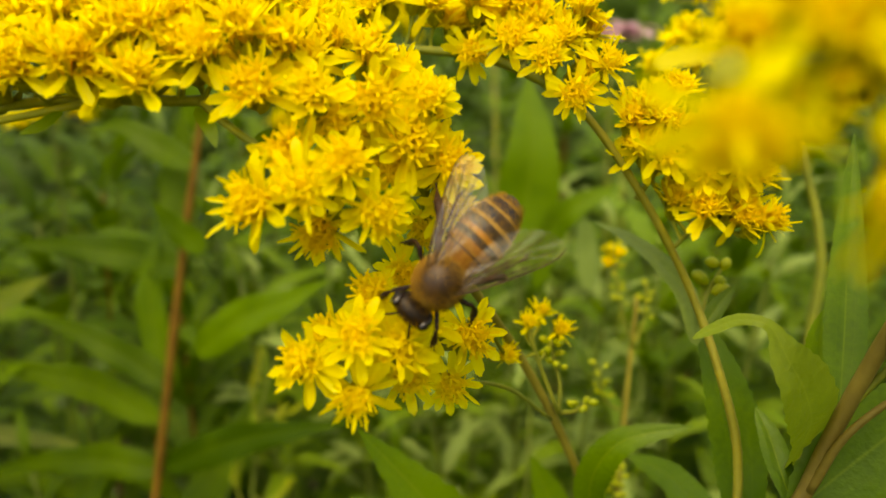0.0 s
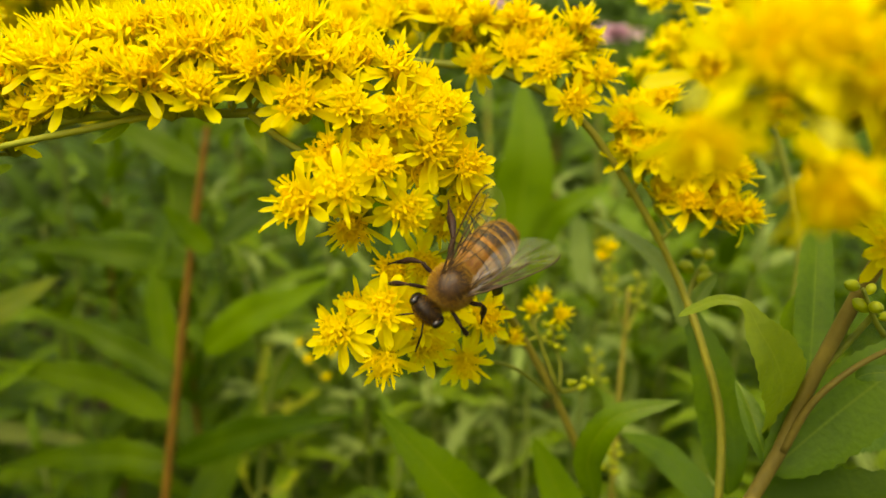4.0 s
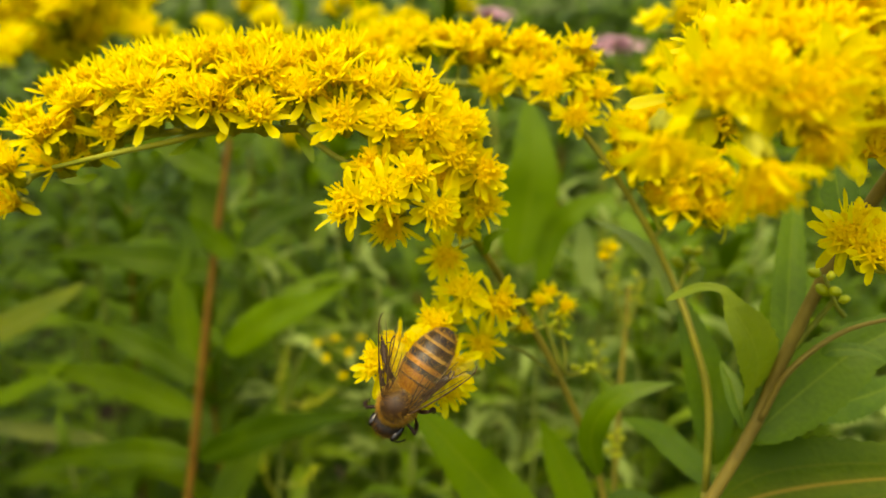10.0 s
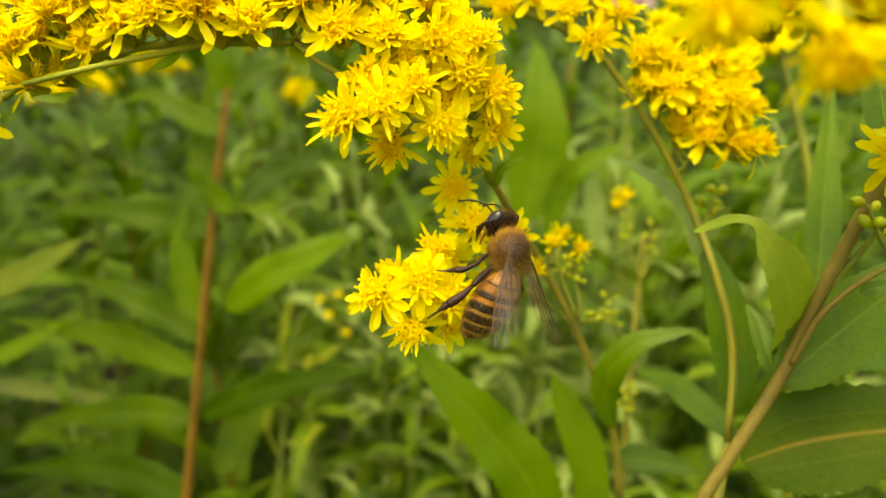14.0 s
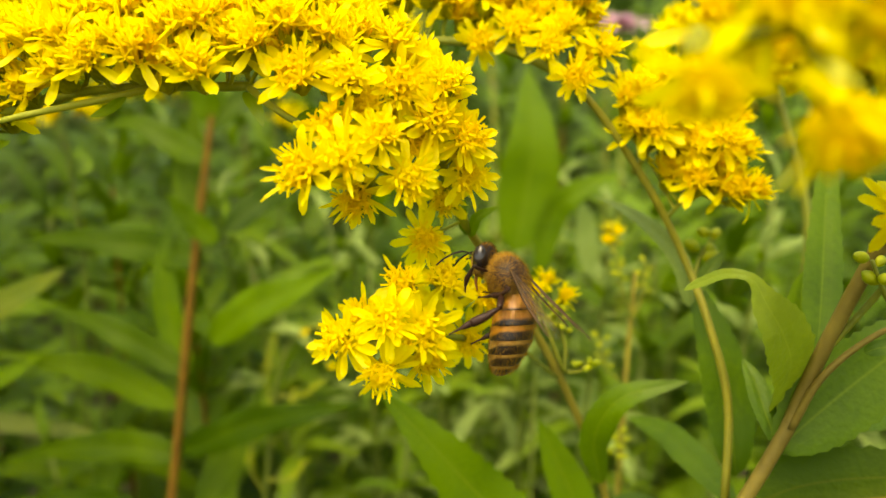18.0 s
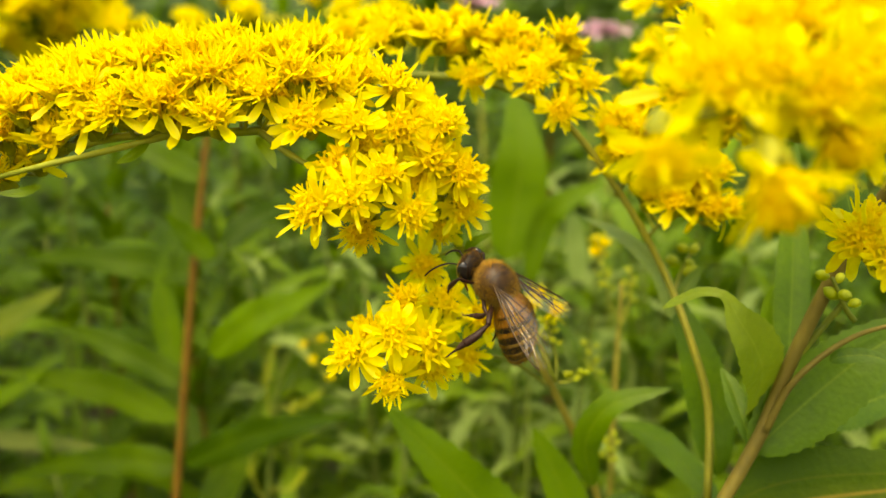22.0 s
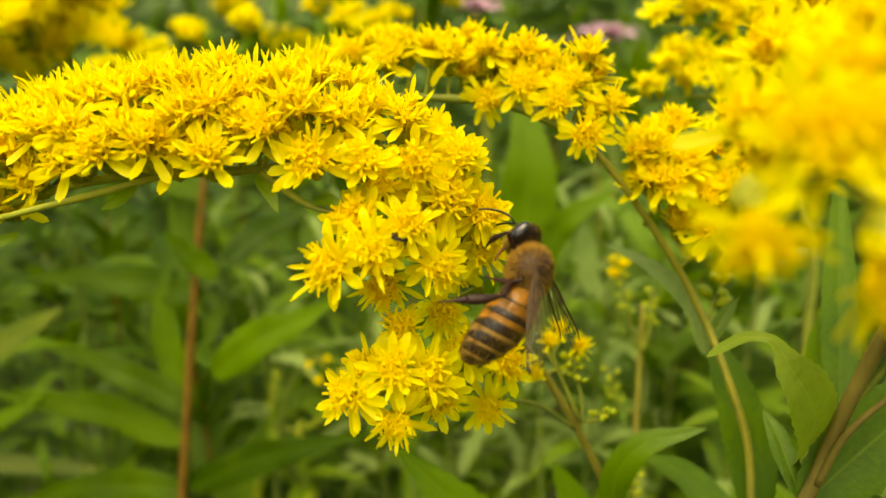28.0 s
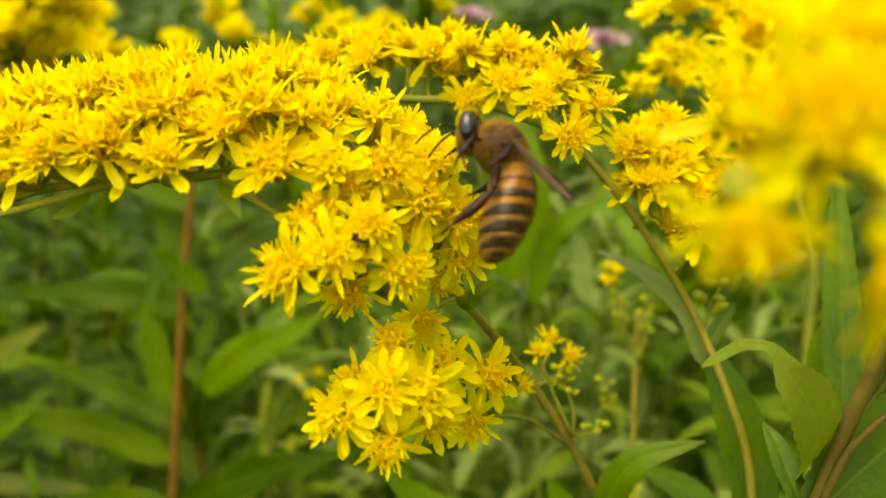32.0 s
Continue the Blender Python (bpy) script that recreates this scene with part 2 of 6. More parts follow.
def disc_mesh(seed):
    """The tuft of small tube florets in a head's middle: open five-lobed ones and closed buds, with styles."""
    rnd = random.Random(seed)
    bm = bmesh.new()
    for k in range(17):
        ang, far = 2.4 * k + rnd.uniform(-0.3, 0.3), 0.00095 * math.sqrt(k / 17)
        base = Vector((far * math.cos(ang), far * math.sin(ang), -0.0006))
        tip = Vector((1.7 * far * math.cos(ang), 1.7 * far * math.sin(ang), rnd.uniform(0.0006, 0.0019)))
        mid = base.lerp(tip, 0.65)
        tube(bm, [base, mid, tip], [0.00012, 0.00016, 0.00024], 5)
        way = (tip - base).normalized()
        side = way.orthogonal().normalized()
        other = way.cross(side)
        for j in range(5):
            a0, a1 = 1.2566 * j, 1.2566 * (j + 0.8)
            am, rise = (a0 + a1) / 2, rnd.uniform(0.0002, 0.0007)
            p0 = tip + 0.00024 * (math.cos(a0) * side + math.sin(a0) * other)
            p1 = tip + 0.00024 * (math.cos(a1) * side + math.sin(a1) * other)
            q0 = tip + 0.00095 * (math.cos(am - 0.15) * side + math.sin(am - 0.15) * other) + rise * way
            q1 = tip + 0.00095 * (math.cos(am + 0.15) * side + math.sin(am + 0.15) * other) + rise * way
            bm.faces.new([bm.verts.new(v) for v in (p0, p1, q1, q0)])
        if k % 2 == 0:
            tube(bm, [tip, tip + 0.0008 * way + 0.0001 * side], [0.00008, 0.00005], 4)
    return mesh_of("floret_tuft", bm, DISC)


def lathe(bm, profile, seg, mat=0):
    rings = [[bm.verts.new((r * math.cos(6.2832 * k / seg), r * math.sin(6.2832 * k / seg), z)) for k in range(seg)] for r, z in profile]
    for a, b in zip(rings, rings[1:]):
        for k in range(seg):
            bm.faces.new((a[k], a[(k + 1) % seg], b[(k + 1) % seg], b[k])).material_index = mat


def calyx_mesh(seed):
    """The narrow green cup of overlapping bracts under a head; its foot is the origin."""
    bm = bmesh.new()
    lathe(bm, [(0.00025, -0.0001), (0.0006, 0.0003), (0.00085, 0.0010), (0.00084, 0.0017), (0.0006, 0.0022), (0.0002, 0.0023)], 10)
    rnd = random.Random(seed)
    for k in range(14):
        a, z = 2.4 * k, 0.0004 + 0.0014 * k / 14
        c, s = math.cos(a), math.sin(a)
        r = 0.00092
        pts = [(r * c - 0.0003 * s, r * s + 0.0003 * c, z), (r * c + 0.0003 * s, r * s - 0.0003 * c, z), (1.15 * r * c + 0.00022 * s, 1.15 * r * s - 0.00022 * c, z + 0.0009),
               (1.2 * r * c, 1.2 * r * s, z + 0.0014 + rnd.uniform(0, 0.0002)), (1.15 * r * c - 0.00022 * s, 1.15 * r * s + 0.00022 * c, z + 0.0009)]
        bm.faces.new([bm.verts.new(p) for p in pts])
    return mesh_of("calyx", bm, CALYX)


PETALS = [petal_mesh(0.0034, 0.00098, d, i) for i, d in enumerate((0.0, 0.08, 0.18, -0.06, 0.28))]
DISCS = [disc_mesh(i) for i in range(3)]
CALYXES = [calyx_mesh(i) for i in range(2)]
NECK = 0.0029


def facing(x, y, z, yaw, pitch, spin=0.0):
    """A pose whose z axis points to yaw (0: towards -y, 90: towards +x) and pitch (90: up)."""
    a, b = radians(yaw), radians(pitch)
    axis = Vector((math.sin(a) * math.cos(b), -math.cos(a) * math.cos(b), math.sin(b)))
    return Matrix.Translation((x, y, z)) @ axis.to_track_quat("Z", "Y").to_matrix().to_4x4() @ Matrix.Rotation(spin, 4, "Z")


def flower_head(parent, m, rnd, size=1.0, opened=0.75, count=None):
    """A head as a part (its cup), with its florets and each petal under it; m is the pose of its middle."""
    m = m @ Matrix.Translation((0, 0, -NECK * size)) @ Matrix.Diagonal((size, size, size, 1))
    head = part("flower_head", rnd.choice(CALYXES), parent, m, "yellow goldenrod flower head with a green cup")
    part("floret_tuft", rnd.choice(DISCS), head, Matrix.Translation((0, 0, NECK)))
    count = count or rnd.randint(13, 16) + (3 if opened < 0.5 else 0)
    for k in range(count):
        a = 6.2832 * (k + rnd.uniform(-0.3, 0.3)) / count
        lift = radians(rnd.uniform(82, 42) if rnd.random() > opened else rnd.uniform(48, -12) - (34 if rnd.random() < 0.16 else 0))
        grow = rnd.uniform(0.82, 1.12)
        pm = Matrix.Rotation(a, 4, "Z") @ Matrix.Translation((0.00055, 0, NECK - 0.0003)) @ Matrix.Rotation(-lift, 4, "Y") @ Matrix.Rotation(rnd.uniform(-0.25, 0.25), 4, "X") @ Matrix.Diagonal((grow * (1.14 if lift > 0.7 else 1), grow * rnd.uniform(0.85, 1.1) * (0.48 if lift > 0.7 else 1), grow, 1))
        part("petal", rnd.choice(PETALS), head, pm)
    return m @ Vector((0, 0, 0))


def pedicel(parent, a, b, rnd, r=0.00022):
    """The thin stalk from a branch to a head."""
    a, b = Vector(a), Vector(b)
    bm = bmesh.new()
    sag = Vector((rnd.uniform(-1, 1), rnd.uniform(-1, 1), -1)) * 0.12 * (b - a).length
    tube(bm, curve_points([a, (a + b) / 2 + sag, b], 7), [r * 1.2, r, r, r, r, r * 1.3, r * 1.9], 6)
    part("pedicel", mesh_of("pedicel", bm, STEM_PALE), parent)


def nearest(line, p):
    return min(line, key=lambda q: (q - p).length)


def spray(parent, branch, rows, rnd, size=1.0, opened=0.75, jitter=12, fill=True, rise=0.2):
    """Heads at rows of (x, y, z, yaw, pitch), each on a stalk from the branch. Places are relative to the parent's."""
    line = curve_points(branch, 40)
    o = parent.location
    rows = list(rows)
    for a, c in list(zip(rows, rows[1:])):
        gap = math.dist(a[:3], c[:3])
        if fill and gap < 0.009:
            rows.append(((a[0] + c[0]) / 2, (a[1] + c[1]) / 2 + 0.0036, (a[2] + c[2]) / 2 + 0.0006, (a[3] + c[3]) / 2, (a[4] + c[4]) / 2 + 15))
    for x, y, z, yaw, pitch in rows:
        pitch += rise * max(0, 72 - pitch)
        s = size * rnd.uniform(0.9, 1.1)
        foot = flower_head(parent, facing(x - o.x, y - o.y, z - o.z, yaw + rnd.uniform(-jitter, jitter), pitch + rnd.uniform(-jitter, jitter), rnd.uniform(0, 6)), rnd, s, opened)
        at = nearest(line, foot + Vector((0, 0, -0.002)))
        if (at - foot).length > 0.0008:
            pedicel(parent, at, foot, rnd)


def local(parent, rows):
    return [Vector(r) - parent.location for r in rows]


def stem_part(parent, rows, r0, r1, mat, name="stem", **more):
    return part(name, stem_mesh(local(parent, rows), r0, r1, mat, **more), parent)


def rooted(parent, top, r, mat, dx=0.0, dy=0.02):
    """The lower stem, from the soil up to where the drawn stem begins."""
    x, y, z = top
    rows = [(x + dx, y + dy, -0.03), (x + 0.9 * dx, y + 0.8 * dy, 0.3 * z), (x + 0.5 * dx, y + 0.35 * dy, 0.7 * z), (x, y, z)]
    return stem_part(parent, rows, 1.6 * r, r, mat, "lower_stem", n=24, knots=0.05)


def leaf_part(parent, rows, width, mat=None, label="", **more):
    more.setdefault("up", (0, -0.75, 0.6))
    more.setdefault("n", 36)
    return part("leaf", leaf_mesh(local(parent, rows), width, mat or LEAF, **more), parent, None, label)


def bud_mesh(seed):
    rnd = random.Random(seed)
    bm = bmesh.new()
    lathe(bm, [(0.0002, -0.0003), (0.0005, 0.0), (0.00082, 0.0005), (0.00092, 0.0011), (0.0008, 0.0018), (0.00045, 0.0023), (0.0001, 0.0025)], 12)
    for v in bm.verts:
        v.co *= 1 + rnd.uniform(-0.05, 0.05)
    return mesh_of("bud", bm, BUD)


BUDS = [bud_mesh(i) for i in range(3)]


def bud_spray(parent, line, count, rnd, spread=0.0022, size=1.0):
    pts = curve_points(local(parent, line), int(3.2 * count))[int(1.6 * count):]
    stem_part(parent, line, 0.00035, 0.0002, STEM, "twig", n=12, seg=6)
    for i, p in enumerate(pts):
        a = 2.4 * i
        off = Vector((math.cos(a), 0.5 * math.sin(a), 0.35 + 0.3 * math.sin(a))) * spread
        q = off.to_track_quat("Z", "Y").to_matrix().to_4x4()
        k = size * rnd.uniform(0.42, 0.66)
        part("bud", rnd.choice(BUDS), parent, Matrix.Translation(p + off * 0.3) @ q @ Matrix.Diagonal((k, k, 0.9 * k, 1)))


# ---- the goldenrod that the bee works on ----
rnd = random.Random(11)
plume = thing("goldenrod_plant", (0.0102, 0.0909, 0.8608), "goldenrod with an arching plume of bright yellow flower heads", "plant", "goldenrods")
rooted(plume, (0.0257, 0.0994, 0.8152), 0.00078, STEM_PLUME, 0.01)
ARCH = [(0.0011, 0.0769, 0.8779), (-0.0016, 0.0724, 0.8844), (-0.0022, 0.0719, 0.8902), (-0.0063, 0.0710, 0.8946), (-0.0137, 0.0703, 0.8958), (-0.0225, 0.0671, 0.8955), (-0.0323, 0.0671, 0.8956), (-0.0412, 0.0679, 0.8946), (-0.0521, 0.0701, 0.8913), (-0.0643, 0.0717, 0.8856)]
stem_part(plume, [(0.0257, 0.0994, 0.8152), (0.0233, 0.0973, 0.8303), (0.0163, 0.0939, 0.8485), (0.0102, 0.0909, 0.8608), (0.0043, 0.0835, 0.8717), (0.0011, 0.0769, 0.8779)], 0.00072, 0.0005, STEM_PLUME, knots=0.08)
stem_part(plume, ARCH, 0.00055, 0.00042, STEM_PALE, "branch", n=40)
stem_part(plume, [(-0.0210, 0.0661, 0.8955), (-0.0183, 0.0645, 0.8936), (-0.0156, 0.0631, 0.8922), (-0.0118, 0.0629, 0.8912)], 0.0004, 0.0003, STEM, "twig")
for rows in ([(-0.0300, 0.0671, 0.8956), (-0.0370, 0.0652, 0.8942), (-0.0430, 0.0646, 0.8931), (-0.0500, 0.0650, 0.8916)], [(-0.0137, 0.0703, 0.8958), (-0.0105, 0.0668, 0.8935), (-0.0080, 0.0655, 0.8915)]):
    stem_part(plume, rows, 0.0004, 0.0003, STEM_PALE, "twig", n=16, seg=7)
for rows in ([(-0.0330, 0.0660, 0.8948), (-0.0345, 0.0645, 0.8935), (-0.0358, 0.0635, 0.8930)], [(-0.0215, 0.0660, 0.8950), (-0.0200, 0.0645, 0.8935), (-0.0192, 0.0636, 0.8918)], [(-0.0455, 0.0665, 0.8905), (-0.0470, 0.0650, 0.8900), (-0.0490, 0.0640, 0.8902)], [(-0.0160, 0.0635, 0.8926), (-0.0142, 0.0625, 0.8930), (-0.0128, 0.0618, 0.8926)]):
    leaf_part(plume, rows, 0.0013, LEAF_FRESH, n=12)
arch = local(plume, ARCH)
spray(plume, arch, [
    (-0.0506, 0.0650, 0.8953, -20, 20), (-0.0467, 0.0660, 0.8991, -15, 45), (-0.0412, 0.0653, 0.9002, -10, 35), (-0.0348, 0.0627, 0.8983, 0, 20), (-0.0303, 0.0628, 0.8988, 5, 20), (-0.0244, 0.0614, 0.8974, 0, 0),
    (-0.0194, 0.0631, 0.8997, 0, 20), (-0.0154, 0.0622, 0.8966, -10, 0), (-0.0107, 0.0632, 0.8962, 0, 15), (-0.0133, 0.0653, 0.9004, 5, 35), (-0.0066, 0.0682, 0.8995, 30, 45), (-0.0510, 0.0681, 0.8916, -20, 10), (-0.0558, 0.0660, 0.8914, -20, 10),
    (-0.0480, 0.0705, 0.8926, 10, -10)], rnd, opened=0.6, rise=0.55)
spray(plume, arch, [
    (-0.0509, 0.0703, 0.8997, -20, 70), (-0.0476, 0.0706, 0.9006, -10, 75), (-0.0440, 0.0688, 0.9016, 0, 75), (-0.0407, 0.0690, 0.9025, 0, 75), (-0.0374, 0.0691, 0.9028, 10, 70), (-0.0335, 0.0681, 0.9031, 0, 70), (-0.0309, 0.0693, 0.9036, 0, 80),
    (-0.0271, 0.0671, 0.9033, 0, 70), (-0.0246, 0.0707, 0.9048, 0, 75), (-0.0250, 0.0647, 0.9018, 0, 50), (-0.0184, 0.0672, 0.9035, 0, 70), (-0.0155, 0.0714, 0.9037, 10, 70), (-0.0166, 0.0646, 0.9014, -5, 50), (-0.0278, 0.0644, 0.9010, 0, 55), (-0.0381, 0.0643, 0.9005, 0, 50)], rnd, opened=0.3)
spray(plume, arch, [
    (-0.0602, 0.0705, 0.8927, -20, 60), (-0.0554, 0.0716, 0.8966, -20, 65), (-0.0328, 0.0642, 0.9001, 0, 55), (-0.0453, 0.0677, 0.8978, -10, 40), (-0.0220, 0.0669, 0.9023, 0, 60), (-0.0123, 0.0732, 0.9026, 0, 75), (-0.0100, 0.0726, 0.9006, 20, 70),
    (-0.0636, 0.0698, 0.8902, -20, 50), (-0.0576, 0.0689, 0.8868, -10, 0), (-0.0222, 0.0642, 0.9000, 0, 45), (-0.0492, 0.0673, 0.8960, -10, 50), (-0.0385, 0.0645, 0.8974, 0, 40), (-0.0434, 0.0671, 0.8953, 0, 30), (-0.0288, 0.0646, 0.8977, 0, 40)], rnd, opened=0.5, rise=0.4)
spray(plume, arch, [
    (-0.0060, 0.0650, 0.8954, 10, 15), (-0.0014, 0.0671, 0.8955, 20, 20), (-0.0029, 0.0661, 0.8918, 10, 10), (0.0003, 0.0667, 0.8900, 30, 0), (0.0005, 0.0687, 0.8859, 25, -20), (-0.0042, 0.0709, 0.8787, -5, -20), (-0.0093, 0.0655, 0.8933, 0, 30), (-0.0043, 0.0675, 0.8893, 0, 10),
    (-0.0045, 0.0718, 0.8975, 30, 50), (-0.0073, 0.0681, 0.8916, 0, 20)], rnd, opened=0.85)
spray(plume, local(plume, [(0.0040, 0.0803, 0.8711), (0.0021, 0.0749, 0.8705)]), [(-0.0018, 0.0696, 0.8739, -5, 30), (0.0025, 0.0721, 0.8717, 30, 0), (0.0007, 0.0736, 0.8656, 0, -30), (-0.0044, 0.0734, 0.8688, -10, 10)], rnd, opened=0.85, fill=False)
stem_part(plume, [(0.0076, 0.0874, 0.8631), (0.0039, 0.0792, 0.8710), (0.0006, 0.0747, 0.8698)], 0.0003, 0.0002, STEM, "twig", n=12, seg=6)
stem_part(plume, [(0.0144, 0.0907, 0.8521), (0.0088, 0.0862, 0.8585), (0.0040, 0.0791, 0.8630), (0.0014, 0.0763, 0.8642)], 0.0003, 0.0002, STEM, "twig", n=12, seg=6)
leaf_part(plume, [(0.0013, 0.0767, 0.8771), (0.0020, 0.0753, 0.8798), (0.0047, 0.0747, 0.8813)], 0.0014, n=12)
leaf_part(plume, [(0.0011, 0.0767, 0.8773), (0.0003, 0.0763, 0.8796), (0.0007, 0.0769, 0.8818)], 0.0014, n=12)
bud_spray(plume, [(0.0155, 0.0918, 0.8525), (0.0158, 0.0928, 0.8560), (0.0149, 0.0937, 0.8596), (0.0147, 0.0943, 0.8618)], 7, rnd)
bud_spray(plume, [(0.0161, 0.0928, 0.8521), (0.0181, 0.0937, 0.8518), (0.0195, 0.0940, 0.8529)], 4, rnd)
stem_part(plume, [(0.0155, 0.0918, 0.8525), (0.0123, 0.0930, 0.8609), (0.0114, 0.0940, 0.8644)], 0.0003, 0.0003, STEM, "twig", n=10)
spray(plume, local(plume, [(0.0155, 0.0918, 0.8525), (0.0123, 0.0930, 0.8609), (0.0119, 0.0939, 0.8640)]), [(0.0114, 0.0940, 0.8644, 20, 70), (0.0155, 0.0938, 0.8636, 50, 40), (0.0077, 0.0883, 0.8624, 60, 10)], rnd, size=0.6, opened=0.2)
leaf_part(plume, [(0.0231, 0.0964, 0.8309), (0.0206, 0.0928, 0.8407), (0.0238, 0.0905, 0.8488), (0.0329, 0.0885, 0.8524)], 0.0048, LEAF)

# ---- the front spray and the low spray, which give way under the bee ----
up_spray = thing("flower_spray", (-0.00428, 0.07030, 0.89189), "dense spray of bright yellow goldenrod flower heads", "flower", "flower sprays")
UP = [(-0.00428, 0.07030, 0.89189), (-0.0066, 0.0658, 0.8906), (-0.0100, 0.0631, 0.8882)]
stem_part(up_spray, UP, 0.0004, 0.00025, STEM, "branch", n=16, seg=6)
spray(up_spray, local(up_spray, UP), [
    (-0.0078, 0.0597, 0.8909, 15, 20), (-0.0110, 0.0582, 0.8894, -10, 10), (-0.0144, 0.0579, 0.8881, -25, 5), (-0.0054, 0.0607, 0.8869, 10, -25), (-0.0104, 0.0643, 0.8848, -10, -30), (-0.0123, 0.0618, 0.8912, -15, 30)], rnd, opened=0.85, fill=False)
low_spray = thing("flower_spray", (-0.00325, 0.06624, 0.87290), "small drooping side spray of yellow goldenrod flower heads", "flower", "flower sprays")
LOW = [(0.0007, 0.0728, 0.8703), (-0.00325, 0.06624, 0.87290), (-0.0067, 0.0623, 0.8738), (-0.0099, 0.0611, 0.8729)]
stem_part(low_spray, LOW, 0.0004, 0.00025, STEM, "branch", n=16, seg=6)
spray(low_spray, local(low_spray, LOW), [
    (-0.0113, 0.0575, 0.8751, -30, 0), (-0.0071, 0.0569, 0.8727, 0, -25), (-0.0072, 0.0571, 0.8774, -5, 20), (-0.0042, 0.0598, 0.8759, 10, 0), (-0.0063, 0.0627, 0.8792, -10, 50), (-0.0098, 0.0627, 0.8750, -20, 40), (-0.0036, 0.0629, 0.8719, 10, -30)], rnd, opened=0.85, fill=False)

# ---- the goldenrod behind it ----
rnd = random.Random(12)
behind = thing("goldenrod_plant", (0.0331, 0.0831, 0.8626), "goldenrod with a leafy green stem and a nodding yellow plume", "plant", "goldenrods")
rooted(behind, (0.0340, 0.0753, 0.8409), 0.00062, STEM_OLIVE, -0.02)
stem_part(behind, [(0.0340, 0.0753, 0.8409), (0.0350, 0.0796, 0.8533), (0.0331, 0.0831, 0.8626), (0.0309, 0.0872, 0.8700), (0.0263, 0.0875, 0.8788), (0.0202, 0.0879, 0.8881), (0.0158, 0.0883, 0.8935)], 0.00056, 0.00046, STEM_OLIVE, knots=0.08)
NOD = [(0.0158, 0.0883, 0.8935), (0.0113, 0.0902, 0.8966), (0.0049, 0.0929, 0.8990), (-0.0026, 0.0952, 0.8998), (-0.0095, 0.0974, 0.9002), (-0.0187, 0.1017, 0.9011)]
stem_part(behind, NOD, 0.0008, 0.0004, STEM, "branch", n=30)
nod = local(behind, NOD)
spray(behind, nod, [
    (0.0145, 0.0846, 0.8952, 0, -15), (0.0185, 0.0875, 0.8983, 40, 20), (0.0162, 0.0912, 0.9043, 20, 60), (0.0117, 0.0877, 0.8989, 0, 20), (0.0139, 0.0893, 0.9010, 10, 45), (0.0088, 0.0946, 0.9054, 0, 30), (0.0077, 0.0914, 0.9010, 0, 20),
    (0.0038, 0.0946, 0.9055, 0, 60), (0.0031, 0.0931, 0.8996, 0, -10), (-0.0009, 0.0946, 0.9051, 0, 50), (-0.0038, 0.0970, 0.9064, 0, 65), (-0.0094, 0.0976, 0.9049, 0, 50), (-0.0081, 0.1003, 0.9074, 0, 75), (-0.0144, 0.1009, 0.9058, 0, 55), (-0.0189, 0.1047, 0.9045, 0, 70),
    (0.0019, 0.0992, 0.9072, 0, 75), (0.0108, 0.0939, 0.9025, 0, 45)], rnd, opened=0.65)
spray(behind, local(behind, [(0.0202, 0.0879, 0.8881), (0.0227, 0.0884, 0.8901), (0.0244, 0.0889, 0.8916)]), [
    (0.0217, 0.0879, 0.8920, 0, 50), (0.0237, 0.0883, 0.8933, 20, 60), (0.0260, 0.0889, 0.8918, 40, 30), (0.0283, 0.0919, 0.8954, 20, 60)], rnd, size=0.85, opened=0.5)
spray(behind, local(behind, [(0.0263, 0.0867, 0.8758), (0.0301, 0.0876, 0.8791), (0.0339, 0.0883, 0.8816)]), [
    (0.0309, 0.0862, 0.8815, 0, 40), (0.0347, 0.0860, 0.8808, 30, 10), (0.0377, 0.0858, 0.8804, 60, 20), (0.0347, 0.0886, 0.8831, 20, 60), (0.0278, 0.0885, 0.8824, -20, 60), (0.0297, 0.0896, 0.8868, 0, 60), (0.0339, 0.0898, 0.8875, 20, 50), (0.0234, 0.0880, 0.8885, -20, 40)], rnd, opened=0.6)
stem_part(behind, [(0.0232, 0.0885, 0.8825), (0.0274, 0.0909, 0.8875), (0.0324, 0.0931, 0.8919), (0.0366, 0.0951, 0.8956)], 0.0004, 0.0003, STEM, "branch", n=12)
spray(behind, local(behind, [(0.0232, 0.0885, 0.8825), (0.0274, 0.0909, 0.8875), (0.0324, 0.0931, 0.8919), (0.0366, 0.0951, 0.8956)]), [
    (0.0246, 0.0891, 0.8924, 0, 40), (0.0283, 0.0885, 0.8902, 10, 40), (0.0328, 0.0910, 0.8919, 10, 50), (0.0366, 0.0903, 0.8893, 30, 40), (0.0306, 0.0874, 0.8862, 0, 30), (0.0274, 0.0917, 0.8946, 0, 60), (0.0359, 0.0939, 0.8949, 20, 60), (0.0378, 0.0892, 0.8853, 30, 30), (0.0339, 0.0856, 0.8870, 20, 20), (0.0251, 0.0860, 0.8885, 0, 20)], rnd, opened=0.6, fill=False)
stem_part(behind, [(0.0277, 0.0874, 0.8766), (0.0305, 0.0877, 0.8796), (0.0339, 0.0885, 0.8824)], 0.0003, 0.00025, STEM, "branch", n=10)
leaf_part(behind, [(0.0318, 0.0875, 0.8640), (0.0305, 0.0892, 0.8700), (0.0278, 0.0930, 0.8735), (0.0246, 0.0970, 0.8756), (0.0208, 0.1010, 0.8769)], 0.0032, LEAF_GREY, up=(0.1, -0.6, 0.8), belly=0.4)
